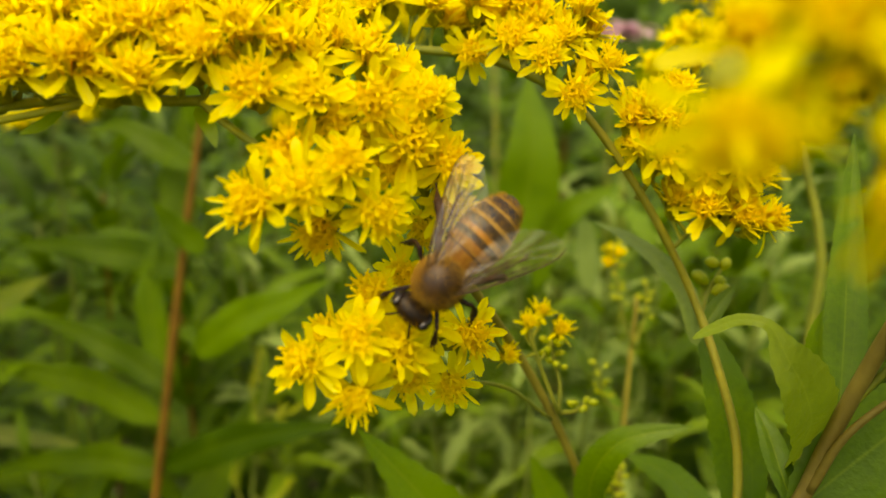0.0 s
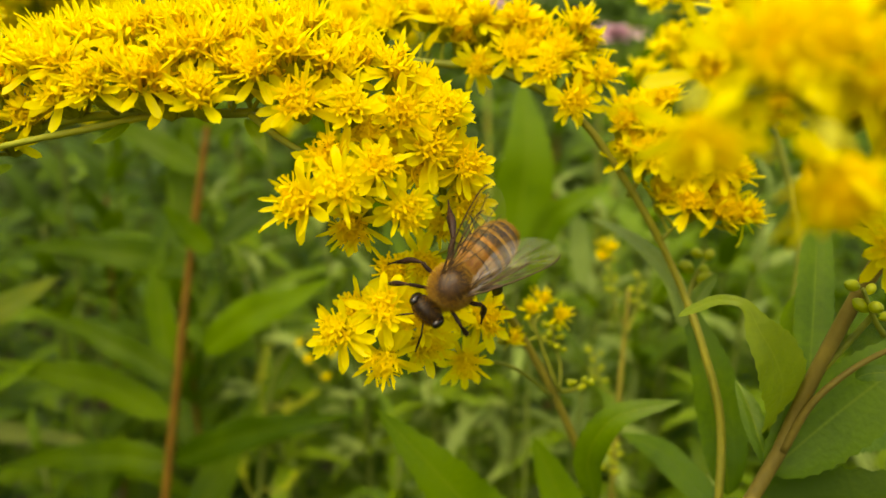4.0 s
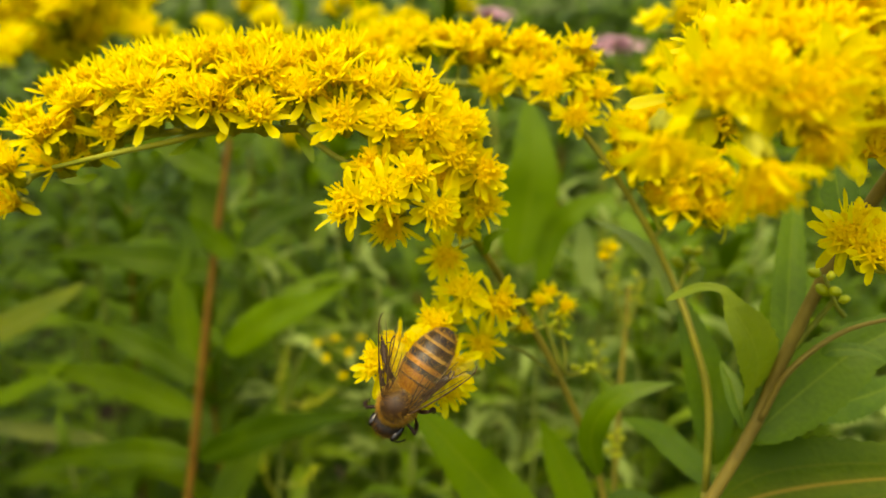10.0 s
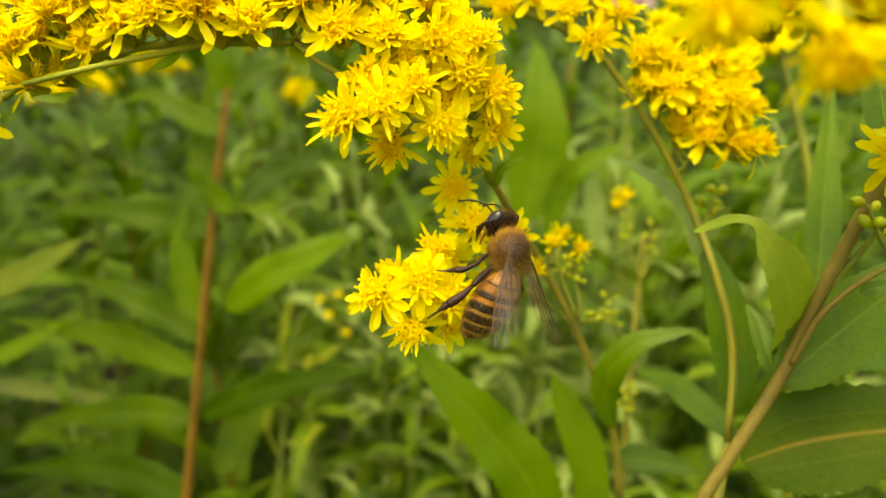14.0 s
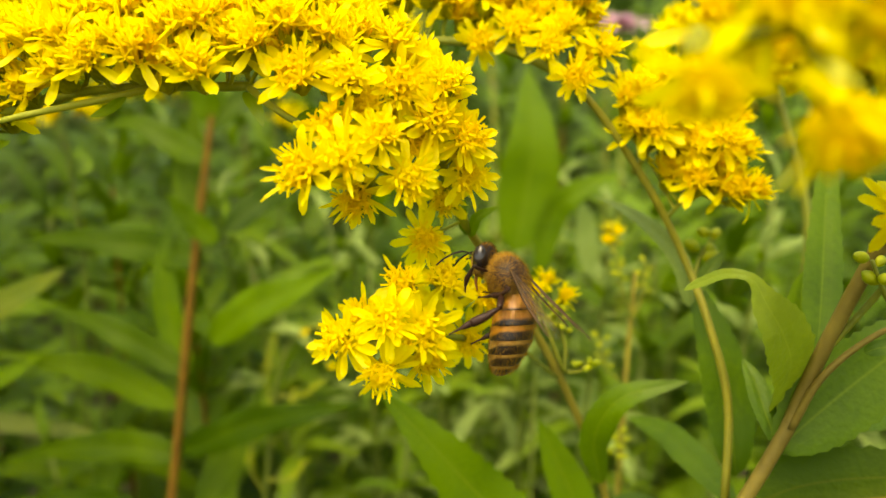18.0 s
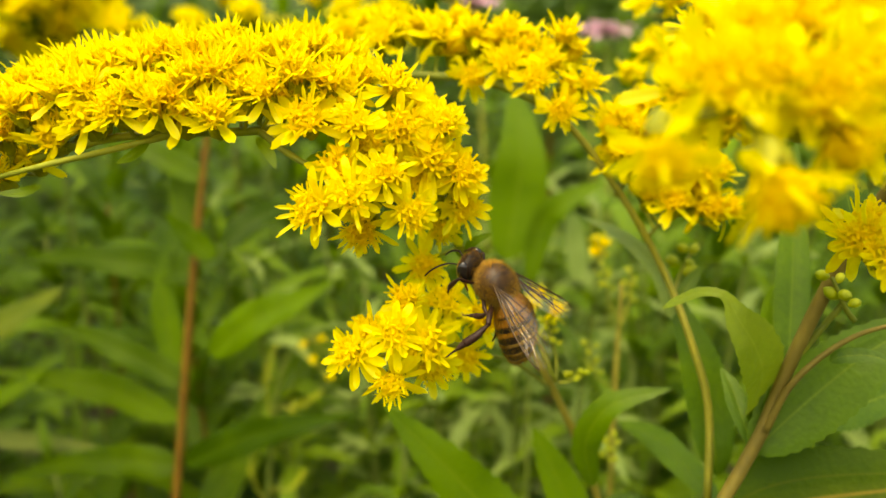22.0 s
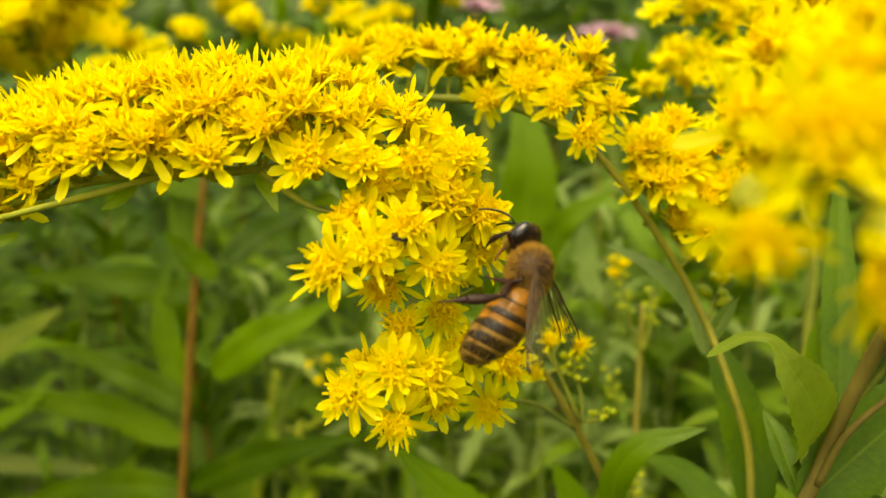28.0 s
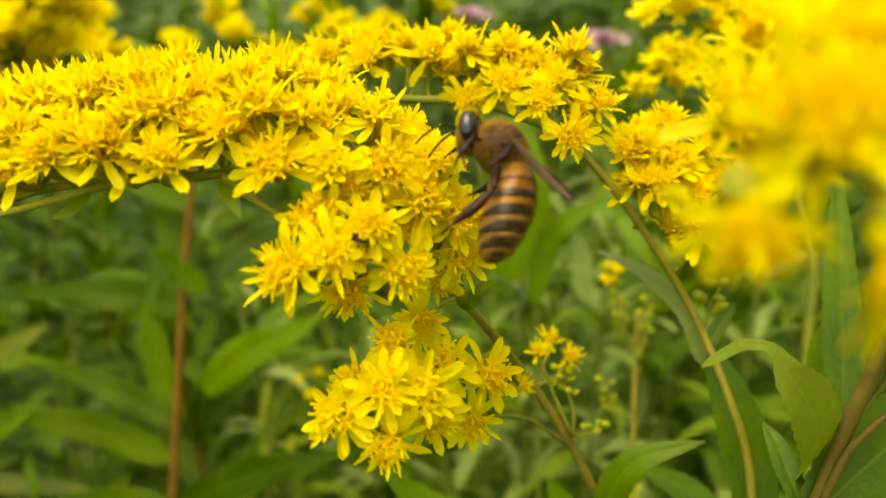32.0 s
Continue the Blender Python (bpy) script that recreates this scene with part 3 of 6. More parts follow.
leaf_part(behind, [(0.0370, 0.0798, 0.8425), (0.0367, 0.0833, 0.8514), (0.0352, 0.0864, 0.8593), (0.0325, 0.0908, 0.8678)], 0.0070, LEAF)
leaf_part(behind, [(0.0378, 0.0815, 0.8371), (0.0370, 0.0965, 0.8352), (0.0358, 0.1066, 0.8341), (0.0313, 0.1146, 0.8330)], 0.0060, LEAF_DARK)
bud_spray(behind, [(0.0318, 0.0880, 0.8650), (0.0345, 0.0930, 0.8690), (0.0376, 0.0965, 0.8718)], 3, rnd, 0.0026, 1.8)
leaf_part(behind, [(0.0326, 0.0885, 0.8656), (0.0349, 0.0900, 0.8684), (0.0374, 0.0910, 0.8710)], 0.0022, LEAF_FRESH, n=14)

# ---- the goldenrod close to the lens ----
rnd = random.Random(13)
front = thing("goldenrod_plant", (0.0322, 0.0650, 0.8529), "tall goldenrod with a thick reddish stem and a big yellow plume", "plant", "goldenrods")
rooted(front, (0.0207, 0.0662, 0.8224), 0.0009, STEM_TAN, -0.03)
stem_part(front, [(0.0207, 0.0662, 0.8224), (0.0238, 0.0655, 0.8315), (0.0265, 0.0651, 0.8376), (0.0363, 0.0675, 0.8545), (0.0395, 0.0673, 0.8651), (0.0427, 0.0646, 0.8783), (0.0451, 0.0617, 0.8867), (0.0457, 0.0580, 0.8924), (0.0434, 0.0497, 0.9001)], 0.00086, 0.00078, STEM_TAN, knots=0.12)
stem_part(front, [(0.0372, 0.0671, 0.8566), (0.0397, 0.0659, 0.8639), (0.0454, 0.0644, 0.8699), (0.0522, 0.0612, 0.8732)], 0.0005, 0.0002, STEM_TAN, "branch")
stem_part(front, [(0.0395, 0.0673, 0.8651), (0.0439, 0.0653, 0.8734), (0.0424, 0.0628, 0.8756)], 0.0004, 0.0003, STEM, "branch")
leaf_part(front, [(0.0389, 0.0757, 0.8535), (0.0363, 0.0670, 0.8638), (0.0342, 0.0650, 0.8687), (0.0319, 0.0645, 0.8723), (0.0304, 0.0655, 0.8750), (0.0279, 0.0662, 0.8754), (0.0249, 0.0648, 0.8750), (0.0226, 0.0634, 0.8746)], 0.0068, LEAF_CURL, up=(-0.1, -0.7, 0.65), n=44, teeth=0.04, widths=((0, 0.2), (0.08, 0.7), (0.2, 1), (0.32, 0.92), (0.44, 0.55), (0.52, 0.26), (0.6, 0.17), (0.75, 0.18), (0.88, 0.15), (0.96, 0.09), (1, 0.02)))
leaf_part(front, [(0.0339, 0.0701, 0.8410), (0.0417, 0.0699, 0.8440), (0.0524, 0.0676, 0.8471), (0.0675, 0.0642, 0.8498)], 0.0135, LEAF_RIB)
leaf_part(front, [(0.0364, 0.0682, 0.8532), (0.0413, 0.0685, 0.8581), (0.0467, 0.0688, 0.8630), (0.0521, 0.0697, 0.8665), (0.0628, 0.0709, 0.8711)], 0.0090, LEAF_DARK)
leaf_part(front, [(0.0434, 0.0655, 0.8664), (0.0447, 0.0648, 0.8673), (0.0478, 0.0638, 0.8675), (0.0506, 0.0624, 0.8662)], 0.0018, n=14)
leaf_part(front, [(0.0412, 0.0707, 0.8623), (0.0439, 0.0767, 0.8695), (0.0465, 0.0830, 0.8774), (0.0494, 0.0905, 0.8900)], 0.0048, LEAF_DARK)
leaf_part(front, [(0.0411, 0.0721, 0.8601), (0.0421, 0.0763, 0.8640), (0.0428, 0.0794, 0.8678), (0.0446, 0.0823, 0.8710)], 0.0040, LEAF_DARK)
leaf_part(front, [(0.0365, 0.0683, 0.8535), (0.0366, 0.0732, 0.8564), (0.0364, 0.0758, 0.8585), (0.0358, 0.0784, 0.8603)], 0.0030)
leaf_part(front, [(0.0450, 0.0651, 0.8804), (0.0448, 0.0692, 0.8877), (0.0453, 0.0729, 0.8941), (0.0472, 0.0770, 0.9013)], 0.0050, LEAF_DARK)
leaf_part(front, [(0.0404, 0.0715, 0.8579), (0.0496, 0.0759, 0.8547), (0.0575, 0.0788, 0.8540), (0.0687, 0.0816, 0.8568)], 0.0065, LEAF)
bud_spray(front, [(0.0443, 0.0630, 0.8724), (0.0427, 0.0625, 0.8743), (0.0409, 0.0624, 0.8778)], 3, rnd, 0.0018, 1.2)
TOP = [(0.0431, 0.0498, 0.8925), (0.0329, 0.0411, 0.8988), (0.0227, 0.0314, 0.9014), (0.0164, 0.0270, 0.9004), (0.0117, 0.0268, 0.8994)]
stem_part(front, TOP, 0.0008, 0.0004, STEM, "branch", n=24)
top = local(front, TOP)
spray(front, top, [
    (0.0098, 0.0253, 0.8979, -10, -5), (0.0156, 0.0238, 0.8961, 10, -10), (0.0132, 0.0273, 0.9014, -10, 40), (0.0156, 0.0264, 0.9018, 0, 40), (0.0189, 0.0271, 0.9008, 10, 20), (0.0215, 0.0284, 0.9016, 10, 20), (0.0162, 0.0310, 0.9037, 0, 60),
    (0.0196, 0.0311, 0.9040, 0, 60), (0.0232, 0.0322, 0.9043, 0, 60), (0.0264, 0.0326, 0.9020, 20, 40), (0.0227, 0.0348, 0.9063, 0, 70), (0.0264, 0.0359, 0.9067, 10, 70), (0.0294, 0.0365, 0.9050, 20, 70), (0.0287, 0.0350, 0.8992, 20, 0),
    (0.0203, 0.0358, 0.9059, -10, 70), (0.0317, 0.0369, 0.9026, 20, 50), (0.0207, 0.0274, 0.8981, 30, -10)], rnd, opened=0.8, fill=False, rise=-0.35)
BACK = [(0.0475, 0.0545, 0.8911), (0.0394, 0.0516, 0.8993), (0.0310, 0.0483, 0.9027), (0.0222, 0.0449, 0.9015), (0.0165, 0.0432, 0.8988)]
stem_part(front, BACK, 0.0007, 0.0004, STEM, "branch", n=24)
spray(front, local(front, BACK), [
    (0.0163, 0.0415, 0.9002, -10, 30), (0.0190, 0.0408, 0.8977, -10, 20), (0.0204, 0.0429, 0.9016, 0, 50), (0.0234, 0.0421, 0.8988, 0, 30), (0.0251, 0.0440, 0.9019, 0, 60), (0.0279, 0.0439, 0.8977, 10, 30), (0.0300, 0.0462, 0.9023, 0, 60),
    (0.0329, 0.0460, 0.8978, 10, 30), (0.0346, 0.0486, 0.9036, 0, 60), (0.0250, 0.0490, 0.9052, 0, 60), (0.0301, 0.0508, 0.9081, 0, 70), (0.0348, 0.0520, 0.9086, 0, 70), (0.0391, 0.0539, 0.9082, 0, 70), (0.0377, 0.0497, 0.9000, 20, 50), (0.0355, 0.0473, 0.8951, 20, 20),
    (0.0209, 0.0488, 0.9043, -10, 60), (0.0252, 0.0530, 0.9083, 0, 70), (0.0392, 0.0486, 0.8959, 20, 30)], rnd, size=1.1, opened=0.6, fill=False)
spray(front, local(front, [(0.0437, 0.0513, 0.8789), (0.0420, 0.0519, 0.8812)]), [(0.0389, 0.0495, 0.8837, -10, 10), (0.0376, 0.0518, 0.8848, -30, 30), (0.0426, 0.0506, 0.8839, 10, 30)], rnd)

# ---- ground ----
bm = bmesh.new()
bmesh.ops.create_grid(bm, x_segments=60, y_segments=60, size=60)
for v in bm.verts:
    v.co.z = 0.03 * noise.noise(v.co * 0.8)
tagged(new("ground", mesh_of("ground", bm, SOIL)), "dark bare soil under the plants", "ground", kind="structure")


# ---- plants further back ----
def blade(seed, mat):
    r = random.Random(seed)
    b = r.uniform(0.1, 0.4)
    return leaf_mesh([(0, 0, 0), (0.3, r.uniform(-0.03, 0.03), 0.12), (0.65, r.uniform(-0.05, 0.05), 0.16 - b * 0.3), (1, r.uniform(-0.08, 0.08), 0.12 - b)], r.uniform(0.15, 0.22), mat, wave=0.15, n=14)


BLADES = [blade(i, LEAF_DARK if i % 2 else LEAF) for i in range(8)]
FRESH = [blade(i, LEAF_GREY if i % 2 else LEAF_FRESH) for i in range(8)]


def crown_part(ob, rows):
    """All the leaves of a plant further back, as one crown."""
    verts, faces, uvs, mats = [], [], [], []
    for m, k in rows:
        me, n0 = BLADES[k], len(verts)
        verts += [tuple(m @ v.co) for v in me.vertices]
        faces += [[n0 + q for q in p.vertices] for p in me.polygons]
        uvs += [tuple(d.uv) for d in me.uv_layers[0].data]
        mats += [k % 2] * len(me.polygons)
    out = bpy.data.meshes.new("crown")
    out.from_pydata(verts, [], faces)
    layer = out.uv_layers.new(name="UVMap")
    for d, q in zip(layer.data, uvs):
        d.uv = q
    out.materials.append(LEAF)
    out.materials.append(LEAF_DARK)
    out.polygons.foreach_set("material_index", mats)
    out.polygons.foreach_set("use_smooth", [True] * len(faces))
    tagged(part("crown", out, ob), kind="stuff")


def leafy_plant(at, height, rnd, leaves=22, low=0.25, far=False, label="leafy green goldenrod stem without flowers", red=False, size=0.10, bend=1.0, blades=None):
    blades = blades or BLADES
    ob = thing("goldenrod_plant", at, label, "plant", "leafy stems")
    lean = bend * Vector((rnd.uniform(-0.08, 0.08), rnd.uniform(-0.06, 0.06), 0))
    line = curve_points([(0, 0, 0), Vector((0, 0, height * 0.5)) + lean * 0.3, Vector((0, 0, height)) + lean], 30)
    bm = bmesh.new()
    tube(bm, line, taper(0.0022, 0.0009, 30), 8)
    part("stem", mesh_of("stem", bm, STEM_RUST if red else STEM_DIM), ob)
    crown = []
    for i in range(leaves):
        s = low + (1 - low) * (i + 0.5) / leaves
        p = line[min(29, int(s * 29))]
        a = 2.39996 * i + rnd.uniform(-0.3, 0.3)
        k = size * (1.05 - 0.5 * max(0, s - 0.6) / 0.4) * rnd.uniform(0.8, 1.15)
        m = Matrix.Translation(p) @ Matrix.Rotation(a, 4, "Z") @ Matrix.Rotation(-rnd.uniform(0.0, 0.7), 4, "Y") @ Matrix.Rotation(rnd.uniform(-0.3, 0.3), 4, "X") @ Matrix.Diagonal((k, k, k, 1))
        if far:
            crown.append((m, rnd.randrange(8)))
        else:
            part("leaf", rnd.choice(blades), ob, m)
    for i in range(6):
        k = size * rnd.uniform(0.35, 0.6)
        m = Matrix.Translation(line[-1 - i // 2]) @ Matrix.Rotation(2.4 * i + rnd.uniform(-0.3, 0.3), 4, "Z") @ Matrix.Rotation(-rnd.uniform(0.5, 1.2), 4, "Y") @ Matrix.Diagonal((k, k, k, 1))
        if far:
            crown.append((m, rnd.randrange(8)))
        else:
            part("leaf", rnd.choice(blades), ob, m)
    if far:
        crown_part(ob, crown)
    return ob, line[-1]


def joined_head(seed):
    """A whole head in one mesh, for plumes far behind."""
    r = random.Random(seed)
    bm = bmesh.new()
    for k in range(11):
        m = Matrix.Rotation(6.2832 * k / 11, 4, "Z") @ Matrix.Translation((0.0005, 0, NECK)) @ Matrix.Rotation(-radians(r.uniform(-20, 55)), 4, "Y")
        rows = [[m @ Vector((0.0028 * s, w, 0)) for w in (-0.0004 - 0.0001 * s, 0.0004 + 0.0001 * s)] for s in (0, 0.5, 1)]
        for a, c in zip(rows, rows[1:]):
            bm.faces.new([bm.verts.new(v) for v in (a[0], a[1], c[1], c[0])])
    tube(bm, [Vector((0, 0, 0)), Vector((0, 0, 0.002)), Vector((0, 0, 0.004))], [0.0004, 0.0009, 0.0008], 7)
    return mesh_of("flower_head", bm, PETAL)


FAR_HEADS = [joined_head(i) for i in range(3)]


def far_plume(at, top, rnd, arms=8, per=9, spread=0.05, label="goldenrod in full yellow bloom among green leaves"):
    """A flowering goldenrod: a stem with leaves, and arching arms set with heads."""
    ob, tip = leafy_plant(at, top, rnd, leaves=16, label=label, bend=0.1)
    for a in range(arms):
        s = top - 0.05 * a / arms
        ang = 2.4 * a
        out = Vector((math.cos(ang), math.sin(ang), 0)) * spread * (0.5 + 0.7 * a / arms)
        base = tip * (s / top)
        line = curve_points([base, base + out * 0.5 + Vector((0, 0, 0.018)), base + out + Vector((0, 0, 0.012))], per)
        bm = bmesh.new()
        tube(bm, line, 0.0005, 5)
        part("branch", mesh_of("branch", bm, STEM), ob)
        for p in line[2:]:
            for k in range(2):
                z = rnd.uniform(1.7, 2.5)
                m = facing(*(p + Vector((rnd.uniform(-1, 1), rnd.uniform(-1, 1), rnd.uniform(0, 1))) * 0.004), rnd.uniform(-90, 90), rnd.uniform(35, 90)) @ Matrix.Diagonal((z, z, z, 1))
                part("flower_head", rnd.choice(FAR_HEADS), ob, m)
    return ob


# the reddish stem among the leaves
rnd = random.Random(31)
red = thing("goldenrod_plant", (-0.0916, 0.2479, 0.8206), "leafy goldenrod with a reddish brown stem", "plant", "leafy stems")
rooted(red, (-0.1119, 0.2206, 0.6800), 0.0018, STEM_RUST, -0.02)
stem_part(red, [(-0.1119, 0.2206, 0.6800), (-0.1025, 0.2313, 0.7394), (-0.0916, 0.2479, 0.8206), (-0.0849, 0.2545, 0.8607), (-0.0825, 0.2580, 0.8760)], 0.0018, 0.0010, STEM_RUST, knots=0.18)
for rows, width, mat in (
        ([(-0.0811, 0.2460, 0.8329), (-0.0899, 0.2430, 0.8434), (-0.0955, 0.2400, 0.8525)], 0.009, LEAF_DARK),
        ([(-0.0985, 0.2500, 0.7788), (-0.1040, 0.2530, 0.8046), (-0.1036, 0.2550, 0.8254), (-0.0990, 0.2580, 0.8420)], 0.012, LEAF_DARK),
        ([(-0.0938, 0.2620, 0.8333), (-0.0964, 0.2680, 0.8517), (-0.0947, 0.2720, 0.8661), (-0.0913, 0.2760, 0.8900)], 0.014, LEAF_SHADED),
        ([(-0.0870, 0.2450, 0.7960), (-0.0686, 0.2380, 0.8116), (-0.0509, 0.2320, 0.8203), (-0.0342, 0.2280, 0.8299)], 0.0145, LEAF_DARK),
        ([(-0.0980, 0.2350, 0.7570), (-0.0728, 0.2280, 0.7708), (-0.0512, 0.2220, 0.7784), (-0.0250, 0.2180, 0.7850)], 0.013, LEAF_SHADED),
        ([(-0.0966, 0.2460, 0.7830), (-0.1154, 0.2500, 0.7937), (-0.1352, 0.2550, 0.8017), (-0.1583, 0.2600, 0.8056)], 0.012, LEAF_SHADED),
        ([(-0.1008, 0.2400, 0.7536), (-0.1228, 0.2430, 0.7554), (-0.1481, 0.2460, 0.7526), (-0.1777, 0.2500, 0.7444)], 0.013, LEAF_SHADED),
        ([(-0.0872, 0.2500, 0.8256), (-0.1119, 0.2600, 0.8281), (-0.1391, 0.2650, 0.8302), (-0.1677, 0.2700, 0.8290)], 0.014, LEAF_SHADED),
        ([(-0.0802, 0.2550, 0.8345), (-0.0704, 0.2620, 0.8431), (-0.0584, 0.2680, 0.8477), (-0.0476, 0.2720, 0.8552)], 0.011, LEAF_SHADED),
        ([(-0.0949, 0.2390, 0.7294), (-0.0848, 0.2491, 0.7480), (-0.0717, 0.2586, 0.7677), (-0.0544, 0.2671, 0.7920)], 0.015, LEAF_SHADED),
        ([(-0.1058, 0.2307, 0.7254), (-0.1303, 0.2392, 0.7302), (-0.1571, 0.2443, 0.7300), (-0.1893, 0.2483, 0.7256)], 0.016, LEAF_SHADED),
        ([(-0.0991, 0.2393, 0.7732), (-0.1323, 0.2588, 0.7780), (-0.1582, 0.2656, 0.7801), (-0.1895, 0.2698, 0.7841)], 0.014, LEAF_SHADED),
        ([(-0.0849, 0.2545, 0.8607), (-0.0990, 0.2640, 0.8660), (-0.1150, 0.2700, 0.8730), (-0.1300, 0.2740, 0.8700)], 0.011, LEAF_SHADED),
        ([(-0.0830, 0.2570, 0.8720), (-0.0740, 0.2600, 0.8800), (-0.0640, 0.2640, 0.8850), (-0.0540, 0.2680, 0.8880)], 0.009, LEAF_SHADED),
        ([(-0.0827, 0.2578, 0.8740), (-0.0800, 0.2620, 0.8880), (-0.0740, 0.2650, 0.9020)], 0.009, LEAF_DARK),
        ([(-0.0827, 0.2578, 0.8740), (-0.0850, 0.2560, 0.8880), (-0.0850, 0.2560, 0.9040)], 0.010, LEAF_DARK)):
    leaf_part(red, rows, 0.88 * width, mat, up=(0, -0.92, 0.4), wave=0.12, belly=0.5, point=1.25)
pale = thing("goldenrod_plant", (-0.2066, 0.2790, 0.7820), "goldenrod shoot with a yellowing leaf", "plant", "leafy stems")
rooted(pale, (-0.2257, 0.2576, 0.6636), 0.0014, STEM_DIM, -0.01)
stem_part(pale, [(-0.2257, 0.2576, 0.6636), (-0.2145, 0.2723, 0.7378), (-0.2063, 0.2827, 0.7958)], 0.0014, 0.001, STEM_DIM)
leaf_part(pale, [(-0.2065, 0.2808, 0.7889), (-0.1890, 0.2776, 0.7961), (-0.1696, 0.2749, 0.8053), (-0.1496, 0.2727, 0.8165)], 0.0135, LEAF_PALE)
leaf_part(pale, [(-0.2083, 0.2740, 0.7634), (-0.1897, 0.2699, 0.7676), (-0.1727, 0.2670, 0.7762), (-0.1583, 0.2641, 0.7846)], 0.008, LEAF_DARK)
leaf_part(pale, [(-0.2084, 0.2721, 0.7565), (-0.1863, 0.2753, 0.7489), (-0.1671, 0.2790, 0.7437), (-0.1498, 0.2784, 0.7414)], 0.008, LEAF_PALE)

# broad leaves between the stems
mid = thing("goldenrod_plant", (0.0092, 0.1003, 0.8108), "young goldenrod shoot with broad pale green leaves", "plant", "leafy stems")
rooted(mid, (0.0067, 0.1004, 0.7726), 0.001, STEM, -0.01)
stem_part(mid, [(0.0067, 0.1004, 0.7726), (0.0086, 0.1019, 0.7974), (0.0097, 0.1008, 0.8127)], 0.001, 0.0008, STEM)
leaf_part(mid, [(0.0150, 0.1004, 0.8035), (0.0088, 0.0986, 0.8199), (-0.0001, 0.0960, 0.8334), (-0.0117, 0.0940, 0.8488)], 0.0110, LEAF, wave=0.14, teeth=0.06)
leaf_part(mid, [(0.0253, 0.1121, 0.7969), (0.0226, 0.1136, 0.8138), (0.0190, 0.1141, 0.8234), (0.0150, 0.1145, 0.8327)], 0.008, LEAF)
leaf_part(mid, [(0.0299, 0.1207, 0.8094), (0.0363, 0.1189, 0.8104), (0.0466, 0.1154, 0.8092)], 0.006, LEAF_DARK)
broad = thing("goldenrod_plant", (0.0332, 0.2452, 0.8105), "goldenrod shoot with a broad upright green leaf", "plant", "leafy stems")
rooted(broad, (0.0284, 0.2298, 0.7145), 0.0007, STEM_DIM)
stem_part(broad, [(0.0284, 0.2298, 0.7145), (0.0311, 0.2421, 0.7798), (0.0335, 0.2501, 0.8289)], 0.0007, 0.0005, STEM_DIM)
leaf_part(broad, [(0.0239, 0.2496, 0.8270), (0.0280, 0.2502, 0.8485), (0.0298, 0.2500, 0.8672), (0.0282, 0.2564, 0.8910)], 0.021, LEAF_DARK)
leaf_part(broad, [(0.0322, 0.2474, 0.8187), (0.0372, 0.2480, 0.8403), (0.0448, 0.2452, 0.8492), (0.0593, 0.2470, 0.8559)], 0.010, LEAF_DARK, up=(0, -0.95, 0.3))
leaf_part(broad, [(0.0503, 0.2473, 0.8184), (0.0486, 0.2469, 0.8361), (0.0458, 0.2447, 0.8472)], 0.008, LEAF_GREY)

# stems of closed buds
buds = thing("goldenrod_plant", (0.0373, 0.1385, 0.8373), "slender goldenrod stem with small yellow-green buds", "plant", "goldenrods")
rooted(buds, (0.0343, 0.1309, 0.7895), 0.0007, STEM_PLUME)
stem_part(buds, [(0.0343, 0.1309, 0.7895), (0.0367, 0.1377, 0.8265), (0.0389, 0.1425, 0.8522)], 0.0007, 0.0005, STEM_PLUME)
bud_spray(buds, [(0.0381, 0.1398, 0.8423), (0.0356, 0.1418, 0.8498), (0.0340, 0.1452, 0.8622)], 9, rnd, 0.0026)
bud_spray(buds, [(0.0381, 0.1398, 0.8423), (0.0401, 0.1411, 0.8472), (0.0409, 0.1431, 0.8547)], 5, rnd, 0.0026)
bud_spray(buds, [(0.0353, 0.1365, 0.8299), (0.0317, 0.1353, 0.8333), (0.0307, 0.1361, 0.8398)], 6, rnd, 0.0026)
bud_spray(buds, [(0.0332, 0.1220, 0.8145), (0.0316, 0.1215, 0.8202), (0.0329, 0.1227, 0.8248)], 8, rnd, 0.0026)
spray(buds, local(buds, [(0.0356, 0.1418, 0.8498), (0.0340, 0.1452, 0.8622)]), [(0.0350, 0.1437, 0.8606, 0, 60), (0.0330, 0.1432, 0.8588, -40, 40)], rnd, size=0.5, opened=0.2)

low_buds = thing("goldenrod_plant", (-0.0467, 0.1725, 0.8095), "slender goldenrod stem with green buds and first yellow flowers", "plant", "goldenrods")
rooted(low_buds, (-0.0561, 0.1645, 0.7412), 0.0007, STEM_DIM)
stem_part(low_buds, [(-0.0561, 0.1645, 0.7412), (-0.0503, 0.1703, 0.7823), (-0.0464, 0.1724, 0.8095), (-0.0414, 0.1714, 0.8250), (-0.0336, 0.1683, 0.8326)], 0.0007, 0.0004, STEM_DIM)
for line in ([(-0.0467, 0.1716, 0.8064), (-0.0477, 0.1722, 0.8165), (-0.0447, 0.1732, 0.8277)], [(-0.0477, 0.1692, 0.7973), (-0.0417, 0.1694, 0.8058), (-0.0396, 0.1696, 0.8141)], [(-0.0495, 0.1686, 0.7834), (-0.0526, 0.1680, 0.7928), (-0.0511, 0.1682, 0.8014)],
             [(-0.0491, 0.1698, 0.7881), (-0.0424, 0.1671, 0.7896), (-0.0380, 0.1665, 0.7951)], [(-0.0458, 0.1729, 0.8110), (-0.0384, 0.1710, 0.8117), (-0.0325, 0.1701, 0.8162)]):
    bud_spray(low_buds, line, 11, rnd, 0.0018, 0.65)
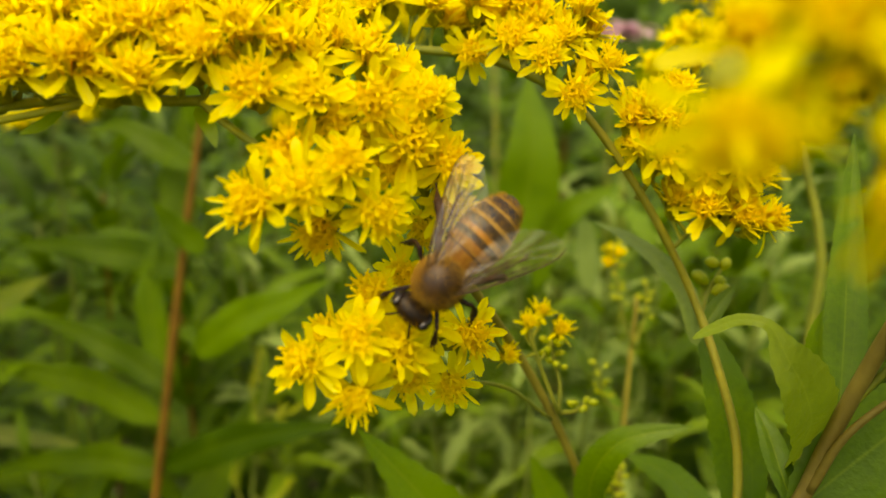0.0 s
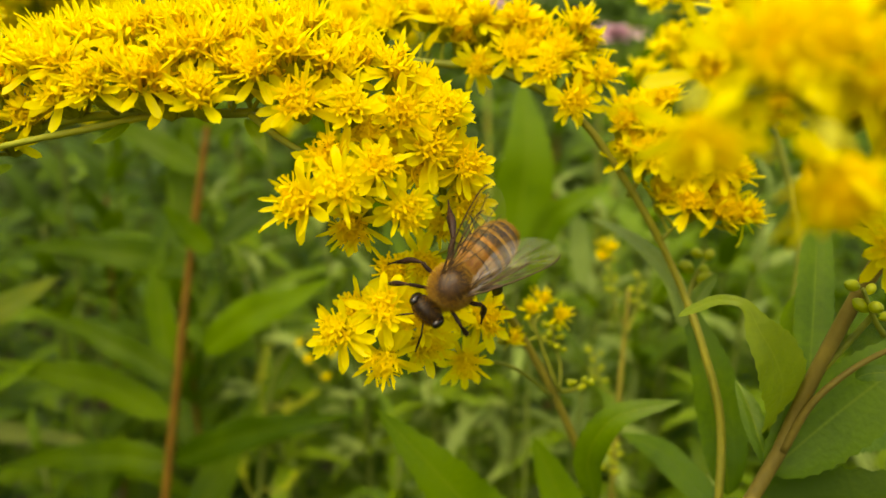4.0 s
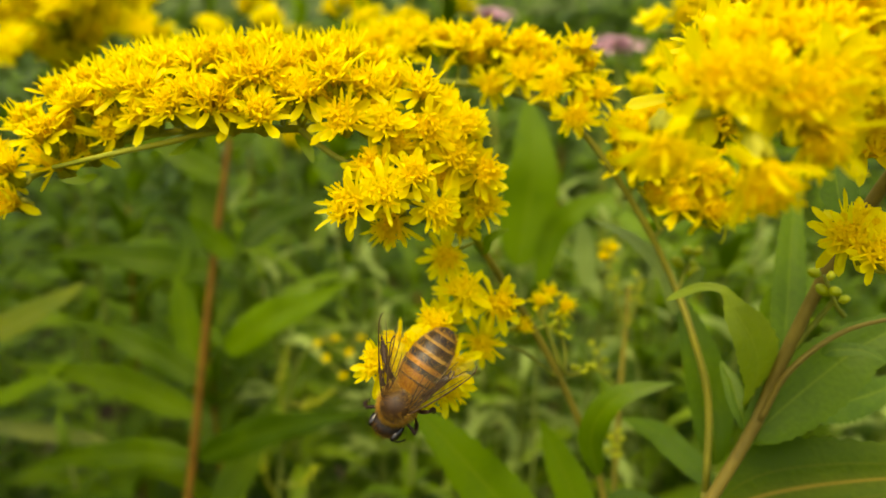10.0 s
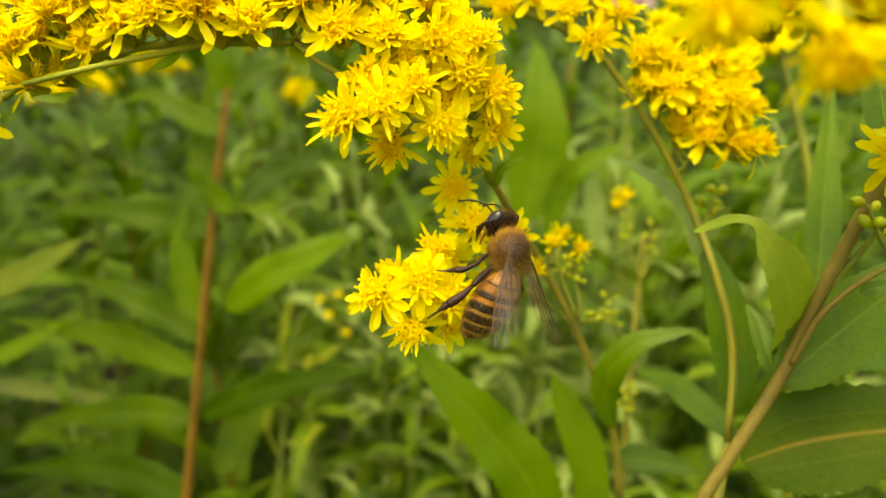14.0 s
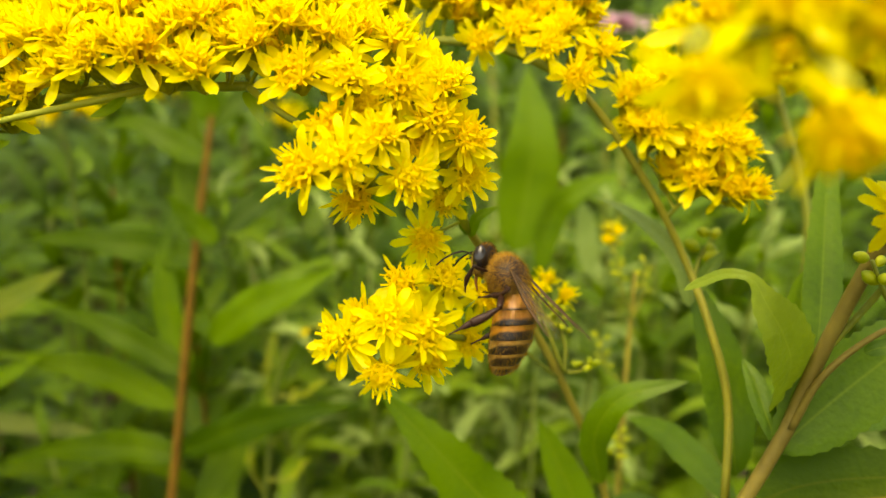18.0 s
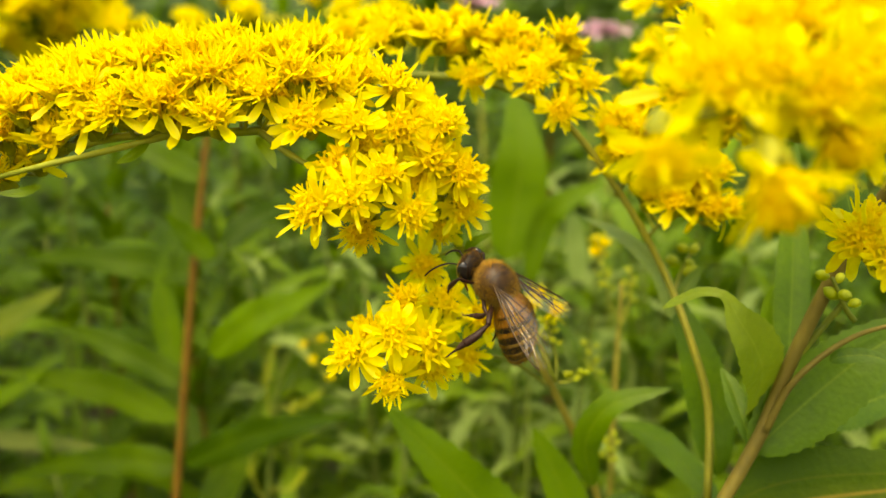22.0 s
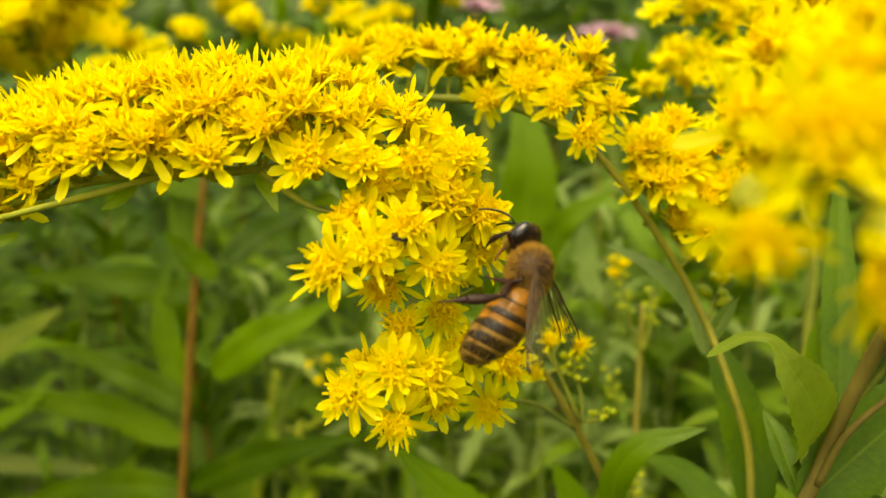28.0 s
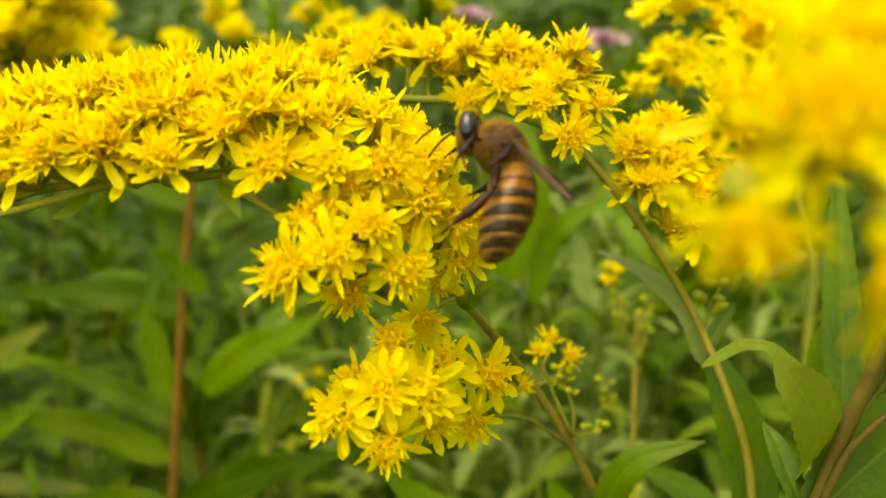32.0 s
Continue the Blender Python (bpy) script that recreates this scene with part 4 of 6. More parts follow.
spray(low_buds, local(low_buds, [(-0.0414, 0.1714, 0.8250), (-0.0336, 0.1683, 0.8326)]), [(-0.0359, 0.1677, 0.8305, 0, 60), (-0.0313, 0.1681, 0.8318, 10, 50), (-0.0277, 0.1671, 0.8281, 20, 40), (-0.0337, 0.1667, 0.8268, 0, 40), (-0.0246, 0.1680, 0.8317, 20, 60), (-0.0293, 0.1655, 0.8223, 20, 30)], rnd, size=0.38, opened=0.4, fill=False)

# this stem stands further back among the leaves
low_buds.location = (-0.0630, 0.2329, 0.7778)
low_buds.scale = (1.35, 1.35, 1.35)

# the soft plume beside the near one
rnd = random.Random(41)
beside = thing("goldenrod_plant", (0.0736, 0.1397, 0.8417), "goldenrod with a pyramid of soft yellow plumes", "plant", "goldenrods")
rooted(beside, (0.0727, 0.1307, 0.7888), 0.0012, STEM)
stem_part(beside, [(0.0727, 0.1307, 0.7888), (0.0740, 0.1409, 0.8384), (0.0754, 0.1457, 0.8641), (0.0652, 0.1564, 0.9043), (0.0644, 0.1618, 0.9244)], 0.0012, 0.0006, STEM, n=30)
for line in ([(0.0675, 0.1524, 0.8892), (0.0540, 0.1516, 0.8939), (0.0396, 0.1503, 0.8929)], [(0.0664, 0.1541, 0.8955), (0.0541, 0.1532, 0.9001), (0.0423, 0.1518, 0.8984)], [(0.0652, 0.1561, 0.9030), (0.0555, 0.1554, 0.9081), (0.0450, 0.1546, 0.9089)],
             [(0.0647, 0.1581, 0.9106), (0.0570, 0.1571, 0.9143), (0.0489, 0.1557, 0.9131)], [(0.0666, 0.1568, 0.9055), (0.0744, 0.1577, 0.9092), (0.0822, 0.1577, 0.9090)], [(0.0663, 0.1531, 0.8917), (0.0591, 0.1470, 0.8885), (0.0542, 0.1431, 0.8853)]):
    stem_part(beside, line, 0.0005, 0.0003, STEM, "branch", n=10, seg=5)
    for p in curve_points(line, 9):
        for k in range(2):
            q = p + Vector((rnd.uniform(-1, 1), rnd.uniform(-1, 0.5), rnd.uniform(0, 1))) * 0.003
            part("flower_head", rnd.choice(FAR_HEADS), beside, facing(*(q - beside.location), rnd.uniform(-60, 60), rnd.uniform(20, 80), rnd.uniform(0, 6)))

# low shoots between the stems
rnd = random.Random(71)
for k in range(24):
    x, y = rnd.uniform(-0.15, 0.19), rnd.uniform(0.19, 0.31)
    leafy_plant((x, y, 0), 0.74 + 0.2 * (0.31 - y) * -1 + rnd.uniform(-0.05, 0.03), rnd, leaves=20, low=0.74, label="low leafy goldenrod shoot", size=rnd.uniform(0.032, 0.06), blades=FRESH if x > -0.02 else BLADES)

for k in range(22):
    x, y = rnd.uniform(-0.05, 0.15), rnd.uniform(0.23, 0.38)
    leafy_plant((x, y, 0), 0.80 + rnd.uniform(-0.02, 0.055), rnd, leaves=22, low=0.82, label="slender leafy shoot with pale green leaves", size=rnd.uniform(0.032, 0.055), blades=FRESH)

# rows of leafy stems
rnd = random.Random(21)
for y0, y1, step, hi in ((0.31, 0.37, 0.06, 0.81), (0.37, 0.47, 0.055, 0.83), (0.46, 0.62, 0.06, 0.87), (0.62, 0.85, 0.065, 0.90), (0.85, 1.15, 0.08, 0.93), (1.15, 1.6, 0.11, 0.97)):
    half = max(0.62 * y1 + 0.05, 0.7)
    x = -half
    while x < half:
        y = rnd.uniform(y0, y1)
        leafy_plant((x + rnd.uniform(-0.4, 0.4) * step, y, 0), hi + rnd.uniform(-0.07, 0.05), rnd, leaves=32, low=0.4, far=y0 > 0.4 or abs(x) > 0.62 * y1 + 0.03, red=rnd.random() < 0.25, size=rnd.uniform(0.09, 0.125))
        x += step
# unseen stems added at both sides of the camera's clearing, mostly left, for shade
for k in range(18):
    flank, y = (1 if k % 5 == 0 else -1), rnd.uniform(-0.12, 0.36)
    x = 0.62 * max(y, 0) + rnd.uniform(0.13, 0.34)
    leafy_plant((flank * x, y, 0), rnd.uniform(0.86, 1.02), rnd, leaves=32, low=0.4, far=True, size=rnd.uniform(0.09, 0.12))
for x, y, top, arms in ((-0.1740, 0.3300, 0.9270, 16), (-0.1030, 0.4403, 0.9206, 4), (-0.0492, 0.4189, 0.9180, 4), (-0.0067, 0.5279, 0.9382, 5), (-0.19, 0.44, 0.872, 5), (-0.149, 0.45, 0.893, 4), (-0.104, 0.50, 0.858, 3), (0.42, 0.8, 0.90, 8)):
    far_plume((x, y, 0), top + 0.01, rnd, arms=arms, per=12 if arms > 9 else 9 if arms > 5 else 7, spread=0.042 if arms > 9 else 0.04)

# pink flowers at the back
def pink_flower(at, rnd):
    ob = thing("pink_flower", at, "pale pink garden flower among the leaves", "flower", "pink flowers")
    bm = bmesh.new()
    tube(bm, [Vector((0, 0, -at[2])), Vector((0.01, 0, -0.3)), Vector((0, 0, 0))], [0.002, 0.0017, 0.0014], 7)
    part("stem", mesh_of("stem", bm, STEM), ob)
    one = leaf_mesh([(0, 0, 0), (0.008, 0, 0.004), (0.018, 0, 0.004), (0.026, 0, -0.001)], 0.011, PINK, n=9, teeth=0.0)
    for k in range(12):
        part("petal", one, ob, Matrix.Rotation(0.5236 * k, 4, "Z") @ Matrix.Rotation(-rnd.uniform(0, 0.6), 4, "Y"))


for at in ((0.0418, 0.6506, 0.9325), (0.1351, 0.5710, 0.9059), (0.1340, 0.6224, 0.9048)):
    pink_flower(at, rnd)

# far undergrowth and hedge
rnd = random.Random(51)
verts, faces = [], []
for k in range(27000):
    if k < 15000:
        y = rnd.uniform(1.6, 4.5)
        x = rnd.uniform(-1, 1) * (0.65 * y + 0.3) if k < 9000 else rnd.uniform(-3.4, 3.4)
        z = rnd.uniform(0.3, 0.85 + 0.12 * y) * rnd.uniform(0.6, 1)
    else:
        # low growth round the clearing
        far, ang = 0.75 + 3.2 * math.sqrt(rnd.random()), rnd.uniform(0, 6.2832)
        x, y = far * math.cos(ang), 0.4 + far * math.sin(ang)
        z = rnd.uniform(0.02, 0.26)
    c, w, L = Vector((x, y, z)), rnd.uniform(0.012, 0.03), rnd.uniform(0.06, 0.14)
    way = Vector((rnd.uniform(-1, 1), rnd.uniform(-1, 1), rnd.uniform(-0.3, 0.9))).normalized()
    side = way.cross(Vector((rnd.uniform(-0.3, 0.3), rnd.uniform(-0.3, 0.3), 1))).normalized()
    n0 = len(verts)
    droop = Vector((0, 0, -0.3 * L))
    verts += [c, c + way * L * 0.45 + side * w, c + way * L + droop, c + way * L * 0.45 - side * w]
    faces.append((n0, n0 + 1, n0 + 2, n0 + 3))
me = bpy.data.meshes.new("undergrowth")
me.from_pydata([tuple(v) for v in verts], [], faces)
me.materials.append(HEDGE)
tagged(new("undergrowth", me), "dense dark green undergrowth round and behind the goldenrods", "undergrowth", kind="stuff")
bm = bmesh.new()
bmesh.ops.create_grid(bm, x_segments=80, y_segments=30, size=1)
for v in bm.verts:
    x, z = v.co.x * 9, (v.co.y + 1) * 1.1
    v.co = Vector((x, 4.8 + 0.4 * noise.noise(Vector((x * 3, 0, z * 3))), z))
tagged(new("hedge", mesh_of("hedge", bm, HEDGE)), "dark green hedge closing the garden", "hedge", kind="structure")


# ---- the honey bee ----
SHELL = organic("bee_dark_shell", [(0.2, (0.006, 0.004, 0.003)), (0.8, (0.018, 0.011, 0.007))], 900, rough=0.42, bump=0.2, sheen=0.2)
SHEATH = organic("bee_sheath", [(0.2, (0.15, 0.045, 0.005)), (0.8, (0.32, 0.115, 0.012))], 700, rough=0.38, thin=0.1, bump=0.15, sheen=0.45)
FUR = organic("bee_fur", [(0.2, (0.20, 0.088, 0.010)), (0.8, (0.44, 0.235, 0.030))], 1400, rough=0.8, thin=0.35, sheen=0.1, spread=0.0)
FUR_PALE = organic("bee_pale_fur", [(0.2, (0.42, 0.23, 0.045)), (0.8, (0.62, 0.40, 0.10))], 1400, rough=0.8, thin=0.35, sheen=0.1, spread=0.0)
FUR_DARK = organic("bee_dark_fur", [(0.2, (0.020, 0.009, 0.004)), (0.8, (0.055, 0.024, 0.009))], 500, rough=0.8, thin=0.2, sheen=0.1, spread=0.0)
EYE_BLACK = organic("bee_eye", [(0.2, (0.006, 0.004, 0.004)), (0.8, (0.014, 0.009, 0.008))], 4000, rough=0.16, bump=0.04, sheen=0.6)
BROWN = organic("bee_brown_shell", [(0.2, (0.020, 0.009, 0.004)), (0.8, (0.06, 0.026, 0.008))], 900, rough=0.42, bump=0.2, sheen=0.4)
LEG = organic("bee_leg", [(0.2, (0.010, 0.004, 0.003)), (0.8, (0.034, 0.012, 0.006))], 900, rough=0.4, bump=0.3, sheen=0.22)
VEIN = organic("wing_vein", [(0.2, (0.035, 0.018, 0.008)), (0.8, (0.09, 0.045, 0.016))], 800, rough=0.5)


def wing_film():
    m, n, l = material("wing_film")
    clear, gloss, milk = n.new("ShaderNodeBsdfTransparent"), n.new("ShaderNodeBsdfGlossy"), n.new("ShaderNodeBsdfDiffuse")
    clear.inputs[0].default_value = (1.0, 0.985, 0.94, 1)
    gloss.inputs[0].default_value, gloss.inputs[1].default_value = (0.98, 0.88, 0.78, 1), 0.22
    milk.inputs[0].default_value = (0.8, 0.55, 0.27, 1)
    wave = n.new("ShaderNodeTexNoise")
    wave.inputs["Scale"].default_value = 900
    tc, bp = n.new("ShaderNodeTexCoord"), n.new("ShaderNodeBump")
    bp.inputs["Strength"].default_value, bp.inputs["Distance"].default_value = 0.15, 0.0002
    l.new(tc.outputs["Object"], wave.inputs["Vector"])
    l.new(wave.outputs["Fac"], bp.inputs["Height"])
    l.new(bp.outputs[0], gloss.inputs["Normal"])
    a, b, out = n.new("ShaderNodeMixShader"), n.new("ShaderNodeMixShader"), n.new("ShaderNodeOutputMaterial")
    a.inputs[0].default_value, b.inputs[0].default_value = 0.015, 0.07
    l.new(clear.outputs[0], a.inputs[1])
    l.new(milk.outputs[0], a.inputs[2])
    l.new(a.outputs[0], b.inputs[1])
    l.new(gloss.outputs[0], b.inputs[2])
    l.new(b.outputs[0], out.inputs[0])
    return m


FILM = wing_film()
MM = 0.00107


def ball(bm, c, r, seg=20, rings=12, mat=0):
    c = Vector(c)
    grid = [[bm.verts.new(c + Vector((r[0] * math.cos(math.pi * i / rings), r[1] * math.sin(math.pi * i / rings) * math.cos(6.2832 * k / seg), r[2] * math.sin(math.pi * i / rings) * math.sin(6.2832 * k / seg))))
             for k in range(seg)] for i in range(1, rings)]
    ends = [bm.verts.new(c + Vector((r[0], 0, 0))), bm.verts.new(c - Vector((r[0], 0, 0)))]
    for a, d in zip(grid, grid[1:]):
        for k in range(seg):
            bm.faces.new((a[k], a[(k + 1) % seg], d[(k + 1) % seg], d[k])).material_index = mat
    for k in range(seg):
        bm.faces.new((ends[0], grid[0][(k + 1) % seg], grid[0][k])).material_index = mat
        bm.faces.new((ends[1], grid[-1][k], grid[-1][(k + 1) % seg])).material_index = mat


def hairs(count, c, r, length, rnd, mats, keep=lambda d: True, back=0.3):
    """Short tapered hairs all over an egg shape, combed a little backwards."""
    bm = bmesh.new()
    c = Vector(c)
    made = 0
    while made < count:
        d = Vector((rnd.gauss(0, 1), rnd.gauss(0, 1), rnd.gauss(0, 1))).normalized()
        if not keep(d):
            continue
        made += 1
        p = c + Vector((d.x * r[0], d.y * r[1], d.z * r[2])) * 0.97
        nor = (Vector((d.x / r[0], d.y / r[1], d.z / r[2])).normalized() + Vector((-back + rnd.uniform(-0.3, 0.3), rnd.uniform(-0.3, 0.3), rnd.uniform(-0.3, 0.3)))).normalized()
        side = nor.orthogonal().normalized() * 0.017 * MM
        other = nor.cross(side)
        k = length * rnd.uniform(0.6, 1.25)
        tip = bm.verts.new(p + nor * k)
        ring = [bm.verts.new(p + side), bm.verts.new(p - 0.5 * side + 0.87 * other), bm.verts.new(p - 0.5 * side - 0.87 * other)]
        which = rnd.choices(range(len(mats)), [3] + [1] * (len(mats) - 1))[0]
        for a in range(3):
            bm.faces.new((ring[a], ring[(a + 1) % 3], tip)).material_index = which
    return mesh_of("fur", bm, *mats)


def plate_material(name, fore):
    """A ring plate, paler in front, that turns dark along a soft uneven line; the line lies at half of the map's height."""
    m = organic(name, fore, 900, rough=0.32, thin=0.12, bump=0.2, sheen=0.5)
    n, l = m.node_tree.nodes, m.node_tree.links
    uv, sep, fuzz = n.new("ShaderNodeUVMap"), n.new("ShaderNodeSeparateXYZ"), n.new("ShaderNodeTexNoise")
    fuzz.inputs["Scale"].default_value = 2600
    tc, add = n.new("ShaderNodeTexCoord"), n.new("ShaderNodeMath")
    l.new(tc.outputs["Object"], fuzz.inputs["Vector"])
    l.new(uv.outputs[0], sep.inputs[0])
    add.operation = "MULTIPLY_ADD"
    add.inputs[1].default_value = 0.16
    l.new(fuzz.outputs["Fac"], add.inputs[0])
    l.new(sep.outputs[1], add.inputs[2])
    edge = ramp(n, [(0.5, (0, 0, 0)), (0.68, (1, 1, 1))])
    l.new(add.outputs[0], edge.inputs[0])
    tint = next(x for x in n if x.type == "BSDF_PRINCIPLED").inputs["Base Color"].links[0].from_socket
    mix = n.new("ShaderNodeMix")
    mix.data_type = "RGBA"
    l.new(edge.outputs[0], mix.inputs[0])
    l.new(tint, mix.inputs[6])
    mix.inputs[7].default_value = (0.014, 0.007, 0.004, 1)
    for target in [k.to_socket for k in tint.links if k.to_node != mix]:
        l.new(mix.outputs[2], target)
    return m


AMBER = plate_material("bee_amber_plate", [(0.2, (0.24, 0.086, 0.007)), (0.8, (0.48, 0.20, 0.017))])
TAN = plate_material("bee_tan_plate", [(0.2, (0.31, 0.16, 0.03)), (0.8, (0.53, 0.32, 0.08))])


def tergite(x0, x1, shape, cut, mat):
    """One ring plate of the abdomen from x0 back to x1; cut: where its paler fore part ends."""
    bm = bmesh.new()
    uv = bm.loops.layers.uv.new("UVMap")
    n, seg = 13, 40
    rings = []
    for i in range(n):
        s = i / (n - 1)
        x = x0 + (x1 - x0) * s
        w, h, z = shape(x)
        k = 1.0 + 0.03 * s
        rings.append([bm.verts.new((x * MM, k * w * math.cos(6.2832 * q / seg) * MM, (z + k * h * math.sin(6.2832 * q / seg)) * MM)) for q in range(seg)])
    for i, (a, d) in enumerate(zip(rings, rings[1:])):
        for q in range(seg):
            f = bm.faces.new((a[q], a[(q + 1) % seg], d[(q + 1) % seg], d[q]))
            for lp, (u, v) in zip(f.loops, ((q, i), (q + 1, i), (q + 1, i + 1), (q, i + 1))):
                under = max(0, -math.sin(6.2832 * u / seg) - 0.15)
                lp[uv].uv = (u / seg, v / (n - 1) - cut + 0.5 - 0.55 * under)
    bm.faces.new(rings[-1])
    bm.faces.new(rings[0][::-1])
    return mesh_of("tergite", bm, mat)


def ring_hairs(count, x0, x1, shape, length, rnd, mats, at=None):
    """Short hairs laid backwards over the abdomen between x0 and x1, or in bands at the given places."""
    bm = bmesh.new()
    for k in range(count):
        x = rnd.choice(at) + rnd.uniform(-0.16, 0.16) if at else rnd.uniform(x1, x0)
        w, h, z = shape(x)
        a = rnd.uniform(0, 6.2832)
        p = Vector((x, w * math.cos(a), z + h * math.sin(a))) * MM
        out = Vector((0, math.cos(a), math.sin(a)))
        way = (out * rnd.uniform(0.25, 0.8) + Vector((-1, rnd.uniform(-0.3, 0.3), rnd.uniform(-0.3, 0.3)))).normalized()
        side = way.orthogonal().normalized() * 0.016 * MM
        other = way.cross(side)
        tip = bm.verts.new(p + way * length * rnd.uniform(0.6, 1.25))
        ring = [bm.verts.new(p + side), bm.verts.new(p - 0.5 * side + 0.87 * other), bm.verts.new(p - 0.5 * side - 0.87 * other)]
        which = rnd.randrange(len(mats))
        for q in range(3):
            bm.faces.new((ring[q], ring[(q + 1) % 3], tip)).material_index = which
    return mesh_of("fur", bm, *mats)


def wing_mesh(length, width, flip, veins):
    """The clear film of a wing, hinge at the origin, lying backwards along -x, its leading edge outwards; and its veins."""
    edge = [(0, 0.0), (0.25, 0.10), (0.55, 0.17), (0.85, 0.16), (0.97, 0.06), (1.0, -0.12), (0.95, -0.42), (0.82, -0.68), (0.62, -0.82), (0.4, -0.70), (0.2, -0.40), (0.06, -0.12)]
    rim = curve_points([(-a * length * MM, flip * b * width * MM, 0.05 * MM * math.sin(9 * a)) for a, b in edge], 48)
    bm = bmesh.new()
    mid = bm.verts.new((-0.55 * length * MM, -0.3 * flip * width * MM, 0.14 * MM))
    ring = [bm.verts.new(p) for p in rim]
    inner = [bm.verts.new(p.lerp(mid.co, 0.5) + Vector((0, 0, 0.06 * MM * math.sin(i)))) for i, p in enumerate(rim)]
    for i in range(47):
        bm.faces.new((ring[i], ring[i + 1], inner[i + 1], inner[i]))
        bm.faces.new((inner[i], inner[i + 1], mid))
    film = mesh_of("wing", bm, FILM)
    bm = bmesh.new()
    tube(bm, rim[:20], taper(0.10 * MM, 0.05 * MM, 20), 5)
    for pts in veins:
        line = curve_points([(-a * length * MM, flip * b * width * MM, 0.08 * MM) for a, b in pts], 14)
        tube(bm, line, taper(0.058 * MM, 0.03 * MM, 14), 5)
    return film, mesh_of("wing_veins", bm, VEIN)


FORE_VEINS = [[(0, 0), (0.3, -0.02), (0.6, 0.06), (0.85, 0.1)], [(0.05, -0.03), (0.3, -0.2), (0.55, -0.42), (0.8, -0.6)], [(0.3, -0.02), (0.5, -0.12), (0.72, -0.1), (0.92, -0.05)], [(0.32, -0.2), (0.5, -0.22), (0.68, -0.34), (0.86, -0.4)],
              [(0.5, -0.12), (0.52, -0.24), (0.5, -0.38)], [(0.66, -0.11), (0.68, -0.22), (0.66, -0.34)], [(0.38, -0.02), (0.36, -0.12), (0.38, -0.22)], [(0.1, -0.1), (0.3, -0.42), (0.5, -0.66)]]
HIND_VEINS = [[(0, 0), (0.4, 0.0), (0.8, 0.05)], [(0.05, -0.05), (0.4, -0.3), (0.75, -0.5)], [(0.4, 0.0), (0.42, -0.16), (0.4, -0.3)]]


def leg_segment(name, pts, radii, parent, mat, m=None, foot=(0, 0, 0)):
    """A segment of a leg along pts; foot: the hinge, which becomes its origin."""
    bm = bmesh.new()
    line = curve_points([(Vector(p) - Vector(foot)) * MM for p in pts], 11)
    prof = [np.interp(i / 10, np.linspace(0, 1, len(radii)), radii) * MM for i in range(11)]
    tube(bm, line, [float(q) for q in prof], 10)
    for v in bm.verts:
        v.co += Vector((noise.noise(v.co * 4000), noise.noise(v.co * 4000 + Vector((9, 0, 0))), 0)) * 0.03 * MM
    r = random.Random(len(name) + int(abs(pts[-1][0]) * 10))
    for k in range(46):
        i = r.randint(1, 9)
        out = Vector((r.gauss(0, 1), r.gauss(0, 1), r.gauss(0, 1))).normalized()
        base = line[i] + out * prof[i] * 0.8
        tip = base + (out * 0.3 + (line[i + 1] - line[i]).normalized() * 0.25) * MM * r.uniform(0.6, 1.3)
        side = out.orthogonal().normalized() * 0.018 * MM
        bm.faces.new([bm.verts.new(q) for q in (base + side, base - side, tip)])
    return part(name, mesh_of(name, bm, mat), parent, m)


WAIST, NAPE = Vector((0.5, 0, 0.1)), Vector((4.1, 0, 0.1))
# hip, femur, tibia and tarsus of the left fore, middle and hind leg, and how stout they are
LEG_PLAN = (((3.4, 0.95, -0.75), [(0, 0, 0), (0.9, 1.0, -0.5), (1.4, 1.5, -0.6)], [(1.4, 1.5, -0.6), (1.9, 2.1, -1.4), (2.2, 2.4, -2.0)], [(2.2, 2.4, -2.0), (2.4, 2.6, -2.7), (2.5, 2.8, -3.3)], 0.16),
            ((2.2, 1.2, -0.8), [(0, 0, 0), (-0.1, 1.3, -0.4), (-0.3, 2.0, -0.5)], [(-0.3, 2.0, -0.5), (-0.2, 2.9, -1.4), (0, 3.3, -2.1)], [(0, 3.3, -2.1), (0.3, 3.8, -2.9), (0.6, 4.1, -3.5)], 0.19),
            ((1.0, 1.1, -0.7), [(0, 0, 0), (-1.0, 1.3, -0.2), (-1.8, 2.0, -0.4)], [(-1.8, 2.0, -0.4), (-2.5, 2.8, -1.5), (-2.9, 3.3, -2.6)], [(-2.9, 3.3, -2.6), (-3.3, 3.8, -3.5), (-3.7, 4.3, -4.4)], 0.27))


